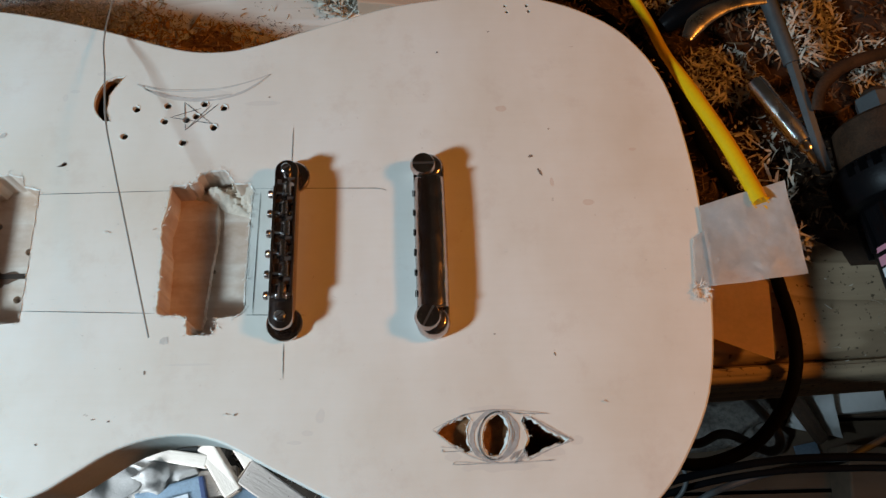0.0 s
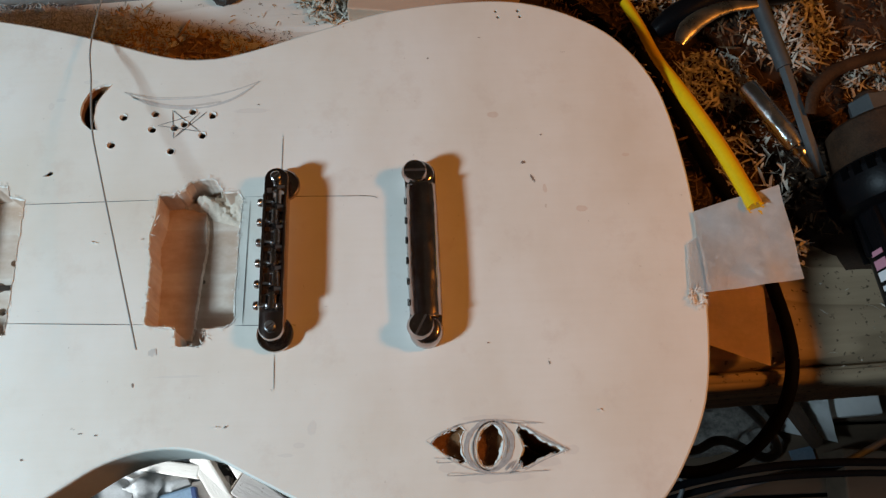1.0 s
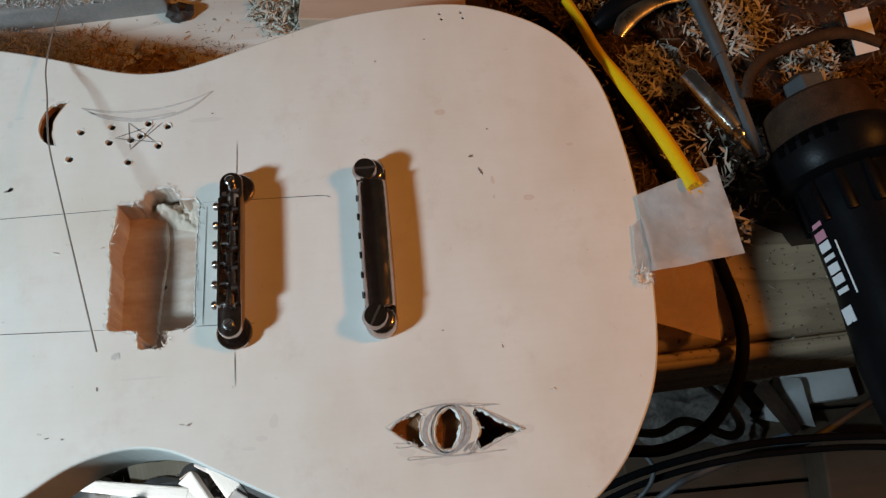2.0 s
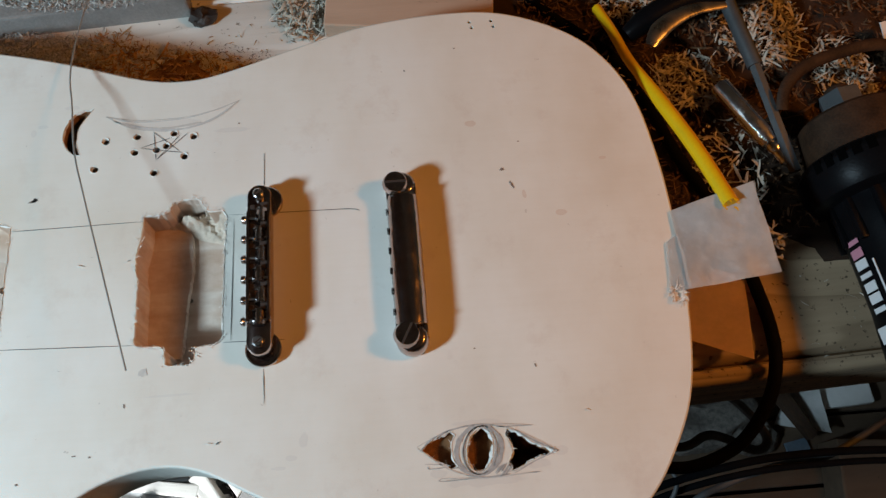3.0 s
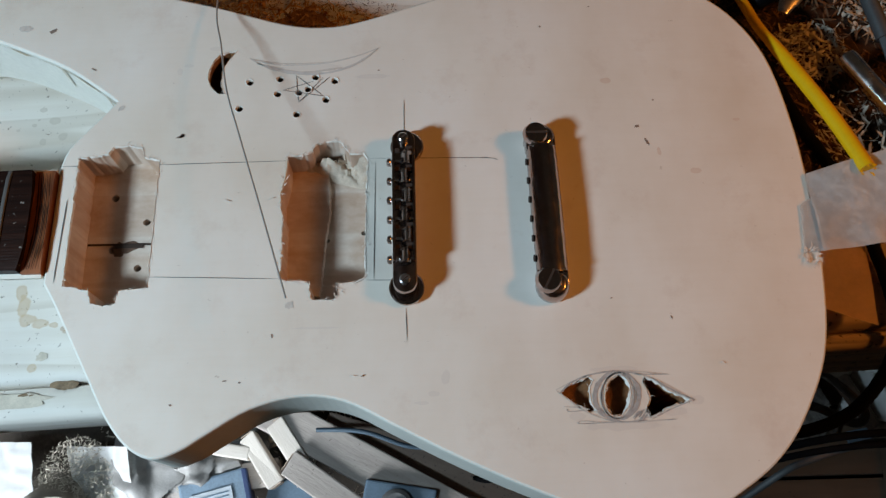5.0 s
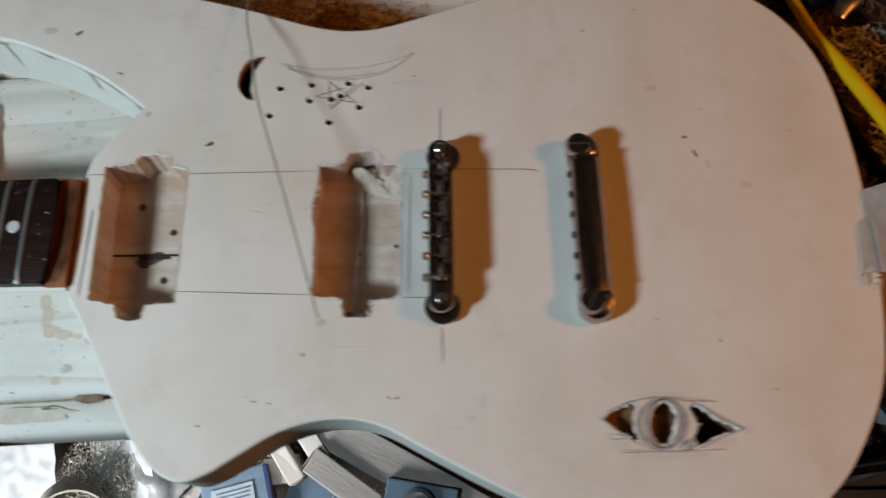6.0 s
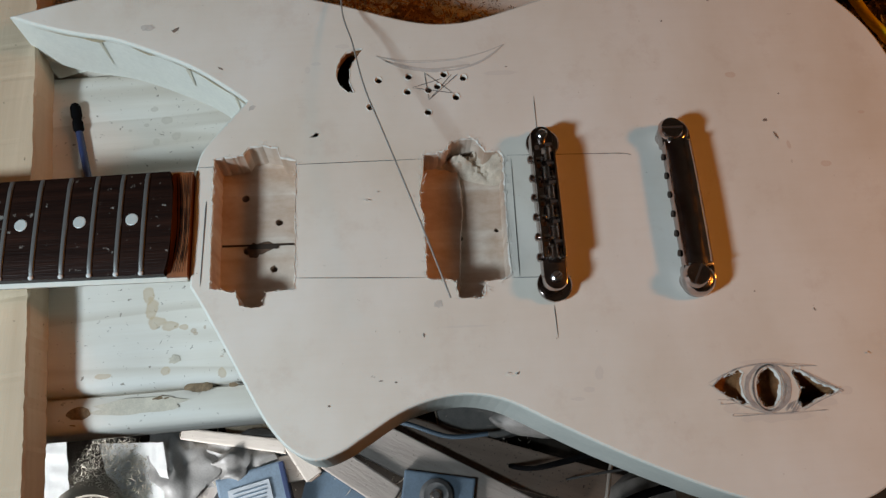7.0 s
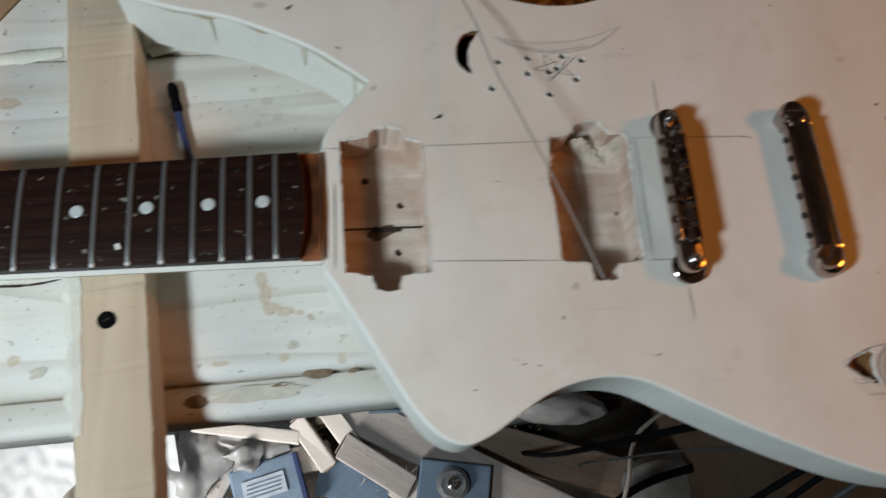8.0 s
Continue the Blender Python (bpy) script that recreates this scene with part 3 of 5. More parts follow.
for loop, deep in pockets:
    if deep > 0.02 and loop in (pocket_bridge, pocket_neck):
        skirt(bm, [[(x, y, TOP) for x, y in loop], [(x, y, TOP - 0.0018) for x, y in loop]], 0)
        skirt(bm, [[(x, y, TOP - 0.0018) for x, y in loop], [(x, y, TOP - deep) for x, y in loop]], 2)
    else:
        skirt(bm, [[(x, y, TOP) for x, y in loop], [(x, y, TOP - 0.0016) for x, y in loop]], 0)
        skirt(bm, [[(x, y, TOP - 0.0016) for x, y in loop], [(x, y, TOP - deep) for x, y in loop]], 4 if len(loop) <= 14 else 3)
    inner_index = 2 if loop in (pocket_bridge, pocket_neck) else 4 if deep >= 0.006 and len(loop) <= 14 else 3
    drills = []
    if loop is pocket_neck:
        drills = [circle(x, y, 0.0020, 12) for x, y in ((-0.1540, 0.0300), (-0.1363, 0.0160), (-0.1525, 0.0005), (-0.1386, -0.0096))]
    if loop is pocket_bridge:
        drills = [circle(x, y, 0.0013, 10) for x, y in ((-0.0415, 0.0035), (-0.0455, -0.0310), (-0.0385, -0.0300), (-0.0225, 0.0075))]
    if loop is moon or loop is eye_right or loop is eye_iris:
        cx, cy = sum(p[0] for p in loop) / len(loop), sum(p[1] for p in loop) / len(loop)
        grow, low = (1.3, 0.0072) if loop is eye_iris else (1.12, 0.044)
        hollow = circle(cx, cy, 0.019, 28, 0.0) if loop is moon else [(cx + (x - cx) * grow, cy + (y - cy) * grow) for x, y in loop]
        sheet_with_holes(bm, hollow, [loop], TOP - deep, 3)
        skirt(bm, [[(x, y, TOP - deep) for x, y in hollow], [(x, y, TOP - low) for x, y in hollow]], 3)
        sheet_with_holes(bm, hollow, [], TOP - low, 3)
        continue
    sheet_with_holes(bm, loop, drills, TOP - deep, inner_index)
    for d in drills:
        skirt(bm, [[(x, y, TOP - deep) for x, y in d], [(x, y, TOP - deep - 0.012) for x, y in d]], 2)
        sheet_with_holes(bm, d, [], TOP - deep - 0.012, 2)
part("body", bm, [VENEER, BODY_SIDE, ROUTED, SHADED_CORE, DRILLED], guitar, "pale birch-faced body with routed pickup pockets")


def blotch(cx, cy, rx, ry, turn=0.0, seed=0.0, low=TOP + 0.00015):
    bm = bmesh.new()
    ring = []
    for k in range(30):
        a = 2 * math.pi * k / 30
        r = 1 + 0.55 * noise.noise((math.cos(a) * 1.6 + cx * 90, math.sin(a) * 1.6 + cy * 90, seed))
        p = pose(cx, cy, low, 0, 0, turn) @ Vector((rx * r * math.cos(a), ry * r * math.sin(a), 0))
        ring.append(bm.verts.new(p))
    bm.faces.new(ring)
    return bm


# Ledge and groove in the pockets.
bm = bmesh.new()
step = ragged([(-0.0640, -0.0275), (-0.0440, -0.0278), (-0.0425, -0.0100), (-0.0412, 0.0060), (-0.0395, 0.0200), (-0.0400, 0.0330), (-0.0420, 0.0480), (-0.0540, 0.0480), (-0.0640, 0.0450), (-0.0650, 0.0150), (-0.0640, 0.0)], 0.0007)
sheet_with_holes(bm, shrunk(step, 0.0006), [], TOP - 0.0196)
skirt(bm, [[(x, y, TOP - 0.0196) for x, y in shrunk(step, 0.0006)], [(x, y, TOP - 0.0203) for x, y in step], [(x, y, TOP - 0.0221) for x, y in step]])
part("ledge", bm, ROUTED, guitar, "rough step of routed wood")
part("groove", box(-0.1455, 0.0035, TOP - 0.0212, 0.0395, 0.0009, 0.0009), SOOT_AND_SHADE, guitar, "scorched dark saw groove")
part("groove", box(-0.1440, 0.0026, TOP - 0.0211, 0.0150, 0.0024, 0.0008, bevel=0.0003), SOOT_AND_SHADE, guitar, "scorched dark saw groove")
part("scorch", blotch(-0.1455, 0.0020, 0.0060, 0.0030, 8, low=TOP - 0.02130), SCORCH, guitar, "brown scorch beside the groove")
part("scorch", blotch(-0.1490, 0.0008, 0.0034, 0.0036, 40, 3.0, TOP - 0.02125), SCORCH, guitar, "brown scorch beside the groove")
bm = bmesh.new()
n = 40
rows = []
for i in range(n + 1):
    row = []
    for j in range(n + 1):
        x, y = -0.0590 + 0.0415 * i / n, 0.0330 + 0.0185 * j / n
        lump = 0.40 + 1.1 * noise.noise((x * 110, y * 110, 2)) + 0.35 * noise.noise((x * 420, y * 420, 4))
        rise = max(0.0, min(1.0, (j / n) * 1.5 - 0.30 + 0.9 * (i / n - 0.5)))
        z = TOP - 0.0222 + 0.0180 * rise * max(0.0, min(1.15, 0.35 + lump))
        row.append(bm.verts.new((x, y, min(z, TOP - 0.0015))))
    rows.append(row)
for i in range(n):
    for j in range(n):
        mid = (rows[i][j].co + rows[i + 1][j + 1].co) / 2
        if inside(mid, pocket_bridge):
            bm.faces.new((rows[i][j], rows[i + 1][j], rows[i + 1][j + 1], rows[i][j + 1]))
bmesh.ops.delete(bm, geom=[v for v in bm.verts if not v.link_faces], context="VERTS")
part("broken_wood", bm, BROKEN, guitar, "broken out lumpy wood in the pocket corner", smooth=True)


def splinters(loop, count, size, z=TOP):
    """Torn veneer fibres that stand up round a cut edge."""
    bm = bmesh.new()
    n = len(loop)
    for _ in range(count):
        i = random.randrange(n)
        a, b = Vector(loop[i]), Vector(loop[(i + 1) % n])
        d = (b - a).normalized()
        out = Vector((d.y, -d.x))
        p = a.lerp(b, random.random()) + out * random.uniform(-0.0006, 0.0006)
        turn = Vector((out.x, out.y)) * random.uniform(-0.35, 0.6) + d * random.uniform(-1, 1)
        turn.normalize()
        ln, w = size * random.uniform(0.25, 1.3), size * random.uniform(0.025, 0.075)
        side = Vector((-turn.y, turn.x)) * w
        lift = random.uniform(0.0002, 0.0008)
        tip = p + turn * ln
        bend = p + turn * ln * 0.5 + side * random.uniform(-2, 2)
        vs = [bm.verts.new((*(p + side), z - 0.0004)), bm.verts.new((*(p - side), z - 0.0004)), bm.verts.new((*(bend - side), z + lift)), bm.verts.new((*(bend + side), z + lift)), bm.verts.new((*tip, z + lift * 0.8))]
        bm.faces.new(vs[:4])
        bm.faces.new((vs[3], vs[2], vs[4]))
    return bm


for loop, count, size in ((pocket_bridge, 340, 0.0030), (pocket_neck, 240, 0.0020), (eye_left, 90, 0.0018), (eye_iris, 90, 0.0018), (eye_right, 100, 0.0020), (moon, 60, 0.0012)):
    tagged(part("torn_edge", splinters(loop, count, size), TORN, guitar, "white torn wood fibres along the cut"), kind="stuff")
for loop, wide in ((eye_left, 0.0008), (eye_iris, 0.0013), (eye_right, 0.0010), (moon, 0.0007), (pocket_bridge, 0.0007), (pocket_neck, 0.0006)):
    bm = bmesh.new()
    ring = [(x, y, TOP + 0.0003) for x, y in loop]
    edge = [(q[0] + (p[0] - q[0]) * f, q[1] + (p[1] - q[1]) * f, TOP - 0.0009) for p, q, f in ((p, q, 0.5 + 1.1 * noise.noise((q[0] * 420, q[1] * 420, 5))) for p, q in zip(loop, shrunk(loop, wide)))]
    skirt(bm, [ring, edge], 0)
    part("chipped_rim", bm, TORN, guitar, "white chipped edge of the cut")

# Pencil marks.
Z = TOP + 0.00025
for pts, w in (([(-0.1248, 0.0386), (-0.0602, 0.0396)], 0.00045), ([(-0.0175, 0.0403), (0.0300, 0.0397), (0.0440, 0.0394), (0.0482, 0.0382)], 0.00045), ([(-0.1750, 0.0384), (-0.1662, 0.0386)], 0.0004), ([(-0.1248, -0.0218), (-0.0615, -0.0242)], 0.00045), ([(-0.0190, -0.0258), (0.0096, -0.0264)], 0.00045),
               ([(0.0001, 0.0745), (0.0, 0.0540)], 0.0004), ([(-0.0004, -0.0400), (0.0, -0.0566)], 0.0004), ([(-0.0158, -0.0250), (-0.0150, 0.0380)], 0.0005), ([(-0.1700, -0.0240), (-0.1690, 0.0200)], 0.0007)):
    part("pencil_line", ribbon(pts, w, Z), PENCIL, guitar)
for a, b in (((-0.0573, 0.0905), (-0.0555, 0.0740)), ((-0.0555, 0.0740), (-0.0430, 0.0890)), ((-0.0395, 0.0893), (-0.0550, 0.0745)), ((-0.0640, 0.0815), (-0.0480, 0.0868)), ((-0.0640, 0.0815), (-0.0400, 0.0772)), ((-0.0573, 0.0905), (-0.0430, 0.0780))):
    part("pencil_line", ribbon([a, b], 0.00045, Z), PENCIL, guitar)
for pts, w in (([(-0.0827, 0.1015), (-0.0660, 0.0982), (-0.0430, 0.0985), (-0.0260, 0.1022), (-0.0132, 0.1072)], 0.0006), ([(-0.0827, 0.1015), (-0.0690, 0.0940), (-0.0480, 0.0912), (-0.0275, 0.0960), (-0.0132, 0.1072)], 0.0013), ([(-0.0790, 0.0985), (-0.0560, 0.0925), (-0.0330, 0.0950)], 0.0016),
               ([(0.0690, -0.0815), (0.0840, -0.0752), (0.0975, -0.0738), (0.1120, -0.0762), (0.1325, -0.0875)], 0.0008), ([(0.0690, -0.0820), (0.0830, -0.0925), (0.0975, -0.0970), (0.1120, -0.0950), (0.1325, -0.0878)], 0.0008), ([(0.0720, -0.0895), (0.0820, -0.0902)], 0.0007), ([(0.0790, -0.0962), (0.1000, -0.0975), (0.1220, -0.0965)], 0.0009), ([(0.0880, -0.0745), (0.1000, -0.0735), (0.1220, -0.0755)], 0.0008)):
    part("pencil_smudge", ribbon(pts, w, Z), PENCIL_FAINT, guitar)
for cx, rx, ry, w, mt in ((0.0976, 0.0074, 0.0106, 0.0010, GRAPHITE), (0.0972, 0.0104, 0.0108, 0.0026, GRAPHITE), (0.0980, 0.0080, 0.0106, 0.0004, GRAPHITE), (0.0985, 0.0090, 0.0109, 0.0005, GRAPHITE)):
    loop = [(cx + rx * math.cos(a) + 0.0012 * math.sin(a), -0.0850 + ry * math.sin(a)) for a in (2 * math.pi * j / 24 for j in range(25))]
    part("pencil_line", ribbon(loop, w, Z - 0.00004 * (w > 0.001), steps=2, fade=False), mt, guitar)
for k in range(16):
    x, y = 0.1035 + 0.0004 * k, -0.0945 + 0.0030 * noise.noise((k * 0.7, 1, 2))
    part("pencil_line", ribbon([(x, y - 0.0012), (x + 0.0022, y + 0.0016)], 0.0005, Z + 0.00003 * (k % 3)), GRAPHITE, guitar)
for pts, w in (([(0.0812, -0.0760), (0.0900, -0.0742), (0.0985, -0.0735), (0.1100, -0.0755)], 0.0008), ([(0.0704, -0.0835), (0.0760, -0.0786), (0.0848, -0.0752)], 0.0009), ([(0.1140, -0.0768), (0.1230, -0.0828), (0.1333, -0.0879)], 0.0009), ([(0.1333, -0.0880), (0.1240, -0.0910), (0.1120, -0.0964)], 0.0007), ([(0.0900, -0.0955), (0.0990, -0.0972), (0.1100, -0.0966)], 0.0008), ([(0.0790, -0.0962), (0.0790, -0.0975), (0.0950, -0.0972)], 0.0005), ([(0.0735, -0.0905), (0.0740, -0.0917), (0.0815, -0.0915)], 0.0005), ([(0.1060, -0.0752), (0.1230, -0.0757)], 0.0006), ([(0.1180, -0.0968), (0.1240, -0.0966)], 0.0005)):
    part("pencil_line", ribbon(pts, w, Z + 0.00006), GRAPHITE, guitar)

for pts, w in (([(-0.0827, 0.1012), (-0.0660, 0.0972), (-0.0430, 0.0978), (-0.0260, 0.1018), (-0.0134, 0.1072)], 0.0007), ([(-0.0740, 0.0970), (-0.0600, 0.0928), (-0.0440, 0.0915), (-0.0290, 0.0955), (-0.0180, 0.1030)], 0.0016)):
    part("pencil_smudge", ribbon(pts, w, Z + 0.00003), SMUDGE, guitar)

# Torn rims of the drilled holes.
for n, (x, y) in enumerate(star_holes):
    bm = bmesh.new()
    start, rim = n * 1.7, []
    for k in range(19):
        q = start + 4.6 * k / 18
        w = 0.00055 * math.sin(math.pi * k / 18) * (1 + 0.8 * noise.noise((k * 0.9, n, 2)))
        rim.append([bm.verts.new((x + r * math.cos(q), y + r * math.sin(q), z)) for r, z in ((0.00182, TOP + 0.0001), (0.00190 + w * 0.5, TOP + 0.0001 + w * 0.8), (0.00198 + w, TOP + 0.0001))])
    for r0, r1 in zip(rim, rim[1:]):
        for j in range(2):
            bm.faces.new((r0[j], r0[j + 1], r1[j + 1], r1[j]))
    part("torn_rim", bm, TORN, guitar)

# Stains and dents in the face.
for x, y, rx, ry, tn, mt in ((-0.1156, 0.0547, 0.0024, 0.0007, 25, DIRT), (-0.1150, 0.0550, 0.0014, 0.0010, 60, DIRT), (0.1231, 0.0566, 0.0012, 0.0008, 20, DIRT), (0.1272, 0.0475, 0.0006, 0.0022, 25, DIRT), (0.1335, 0.0724, 0.0005, 0.0004, 0, DIRT), (-0.0132, 0.0931, 0.0006, 0.0004, 0, DIRT), (0.1278, -0.0479, 0.0003, 0.0009, 20, DIRT), (0.0996, -0.0376, 0.0005, 0.0003, 0, DIRT),
                         (-0.1900, 0.1205, 0.0022, 0.0012, 30, DIRT), (-0.2050, 0.1225, 0.0035, 0.0022, 10, PENCIL_FAINT), (-0.1650, 0.0960, 0.0016, 0.0005, -30, DIRT), (-0.0565, -0.0378, 0.0020, 0.0017, 40, PENCIL_FAINT), (-0.0640, -0.0525, 0.0004, 0.0010, 10, DIRT), (-0.0780, -0.0745, 0.0006, 0.0004, 0, DIRT), (-0.0850, -0.0735, 0.0010, 0.0003, 0, DIRT), (-0.1090, -0.0840, 0.0006, 0.0005, 0, DIRT), (-0.1480, 0.0720, 0.0018, 0.0012, 50, PENCIL_FAINT), (0.1045, 0.1330, 0.0006, 0.0004, 0, DIRT), (0.0760, 0.1200, 0.0005, 0.0005, 0, DIRT)):
    part("smudge", blotch(x, y, rx, ry, tn), mt, guitar)
for x, y in ((-0.0216, -0.0733), (-0.0680, 0.0180), (0.1504, -0.0714), (-0.0900, 0.0170), (0.0300, 0.1395), (-0.0250, -0.0735)):
    part("loose_fibre", ribbon([(x, y), (x + random.uniform(-0.002, 0.002), y + 0.001), (x + random.uniform(-0.001, 0.003), y + random.uniform(-0.001, 0.002))], 0.0005, Z + 0.0004), TORN, guitar)

# Brown glue seam along the inner edge of the upper horn.
bm = bmesh.new()
horn = [Vector((x, y, 0)) for x, y in shrunk(outline, -0.0005)[4:36]]
rows = []
for i, p in enumerate(horn):
    w = max(0.0, 1.5 * noise.noise((p.x * 90, p.y * 90, 9)) + 0.7 * noise.noise((p.x * 300, p.y * 300, 4)) + 0.45) * min(1.0, i / 8)
    top = TOP - 0.0022 - 0.0006 * noise.noise((p.x * 200, 1, 1))
    rows.append((bm.verts.new((p.x, p.y, top)), bm.verts.new((p.x, p.y, top - 0.0001 - 0.0022 * w))))
for r0, r1 in zip(rows, rows[1:]):
    bm.faces.new((r0[0], r0[1], r1[1], r1[0]))
part("glue_seam", bm, plain("glue_seam", (0.64, 0.52, 0.36), 0.6, vary=0.4, scale=200), guitar, "brown glue seam along the horn")
for i, deep, w in ((9, 0.022, 0.0009), (20, 0.016, 0.0016), (28, 0.020, 0.0010)):
    p, q = horn[i], horn[i + 1]
    d = (q - p).normalized()
    bm = bmesh.new()
    line = [p + d * (0.0012 * noise.noise((k, i, 2))) + Vector((0, 0, TOP - 0.004 - deep * k / 6)) for k in range(7)]
    rw = [(bm.verts.new(v - d * w * (1 - k / 8)), bm.verts.new(v + d * w * (1 - k / 8))) for k, v in enumerate(line)]
    for r0, r1 in zip(rw, rw[1:]):
        bm.faces.new((r0[0], r0[1], r1[1], r1[0]))
    part("glue_run", bm, plain("glue_run", (0.72, 0.66, 0.54), 0.6, vary=0.3, scale=200), guitar)

# Neck: fingerboard, frets, dots, heel.
MID, SLOPE = 0.0076, math.tan(radians(3.2))


def neck_z(x):
    return 1.0072 + (x + 0.190) * SLOPE


def half_width(x):
    return 0.0266 + (x + 0.190) * 0.0115


def fret_x(n):
    return 0.0035 - 0.673 * 2 ** (-n / 12)


def slab(x0, x1, z_top, z_low, grow=0.0, count=10, round_end=0.0, crown=0.0010, foot=1.0):
    """A length of neck: cambered top, straight sides, tapering with the neck."""
    bm = bmesh.new()
    rows = []
    for i in range(count + 1):
        x = x0 + (x1 - x0) * i / count
        w = half_width(x) + grow
        row = []
        for k in range(9):
            s = -1 + k / 4
            back = round_end * (abs(s) ** 3) * (i / count) ** 8
            row.append(bm.verts.new((x - back, MID + s * w, neck_z(x) + z_top + crown * (1 - s * s) - (0.0006 if abs(s) == 1 else 0))))
        for s in (1, 0.55, 0, -0.55, -1):
            row.append(bm.verts.new((x - round_end * (abs(s) ** 3) * (i / count) ** 8, MID + s * w * (foot if abs(s) == 1 else 1), neck_z(x) + z_low + (0 if abs(s) < 1 else (z_top - z_low) * 0.45 * (1 if foot < 1 else 0)))))
        rows.append(row)
    for a, b in zip(rows, rows[1:]):
        for k in range(len(a)):
            bm.faces.new((a[k], a[(k + 1) % len(a)], b[(k + 1) % len(a)], b[k]))
    bm.faces.new(rows[0])
    bm.faces.new(rows[-1][::-1])
    return bm


board = part("fingerboard", slab(-0.640, -0.1832, -0.0012, -0.0066, round_end=0.0028, count=24), ROSEWOOD, guitar, "dark rosewood fingerboard with dusty face", smooth=True)
part("neck_shaft", slab(-0.640, -0.1760, -0.0066, -0.0260, 0.0022, crown=0.0, foot=0.9, count=16), NECK_PAINT, guitar, "pale primed neck shaft", smooth=True)
part("heel_end", slab(-0.1855, -0.1758, -0.0046, -0.0130, 0.0005, crown=0.0, count=3), MAHOGANY, guitar, "reddish brown heel end with dark streaks")
for k in range(6):
    x = -0.1822 + 0.00105 * k + 0.0003 * (k % 2)
    part("dark_streak", ribbon([(x - 0.0012, MID - 0.0255), (x + 0.0006, MID - 0.008), (x + 0.0003, MID + 0.010), (x - 0.0010, MID + 0.0255)], 0.0006, neck_z(x) - 0.0041), STREAK, guitar)
for nfret in range(8, 22):
    x = fret_x(nfret)
    w = half_width(x) - 0.0006
    line = [(x, MID + s * w, neck_z(x) - 0.0012 + 0.0010 * (1 - s * s) + 0.0003 - 0.0009 * (abs(s) > 0.97)) for s in np.linspace(-1, 1, 13)]
    # Bead added at the lower end of each fret as a painted glint.
    part("fret_end", lathe(((0.0006, 0.0), (0.0012, 0.0005), (0.0012, 0.0013), (0.0006, 0.0017)), pose(x, MID - w - 0.0002, neck_z(x) - 0.0019, -20), 10), FRET_GLINT, board, "white bead for the glint at the fret end", smooth=True)
    part("fret", tube(line, 0.00118, 8, 1, flat=0.8), FRETWIRE, board, smooth=True)
for nfret in (9, 12, 15, 17, 19, 21):
    x = (fret_x(nfret) + fret_x(nfret - 1)) / 2
    for dy in ((-0.009, 0.009) if nfret == 12 else (0.0,)):
        part("dot_inlay", lathe(((0.0031, -0.002), (0.0031, 0.0), (0.0027, 0.00022)), pose(x, MID + 0.0015 + dy, neck_z(x) - 0.0001, 0, -4.5, 0), 20), PEARL, board)
part("paint_fleck", box(-0.2680, -0.0095, neck_z(-0.268) + 0.0004, 0.0022, 0.0030, 0.0006, 20, 0.0002), TORN, board)

# Bridge with six saddles on two thumbwheels.
BY0, BY1, BXC = -0.0303, 0.0446, -0.0004


def capsule(cx, y0, y1, r, z0, z1, bevel, n=14):
    """An upright plate with round ends along y."""
    bm = bmesh.new()
    loop = [(cx + r * math.cos(math.pi * k / n), y1 + r * math.sin(math.pi * k / n)) for k in range(n + 1)] + [(cx + r * math.cos(math.pi + math.pi * k / n), y0 + r * math.sin(math.pi + math.pi * k / n)) for k in range(n + 1)]
    rows = []
    for by, z in ((0.0, z0), (0.0, z1 - bevel), (bevel * 0.3, z1 - bevel * 0.3), (bevel, z1)):
        rows.append([(x, y, z) for x, y in shrunk(loop, by)])
    skirt(bm, rows)
    bmesh.ops.remove_doubles(bm, verts=bm.verts, dist=1e-6)
    bm.faces.new([v for v in bm.verts if abs(v.co.z - z1) < 1e-7][: len(loop)])
    sheet_with_holes(bm, loop, [], z0)
    return bm


rail = part("bridge_base", capsule(BXC, BY0, BY1, 0.0058, TOP + 0.0050, TOP + 0.0122, 0.0010), NICKEL, guitar, "smoky nickel bridge bar", smooth=True)
for sx in (-1, 1):
    part("rail", box(BXC + sx * 0.0049, (BY0 + BY1) / 2, TOP + 0.0137, 0.0014, 0.0560, 0.0022, bevel=0.0004), NICKEL, rail, smooth=True)
for y in (BY0, BY1):
    part("thumbwheel", lathe(((0.0078, 0.0016), (0.0085, 0.0021), (0.0085, 0.0040), (0.0078, 0.0046), (0.0040, 0.0046)), pose(BXC + (0.0018 if y > 0 else 0.0006), y + (-0.001 if y < 0 else 0), TOP)), NICKEL, rail, smooth=True)
    part("post", lathe(((0.0026, -0.001), (0.0026, 0.0148), (0.0020, 0.0153)), pose(BXC, y, TOP), 18), STEEL, rail, smooth=True)
    part("post_slot", box(BXC, y, TOP + 0.0153, 0.0034, 0.0007, 0.0004, 35), SOOT_AND_SHADE, rail)
part("channel", box(BXC, (BY0 + BY1) / 2, TOP + 0.0122, 0.0086, 0.0600, 0.0006), NICKEL, rail)
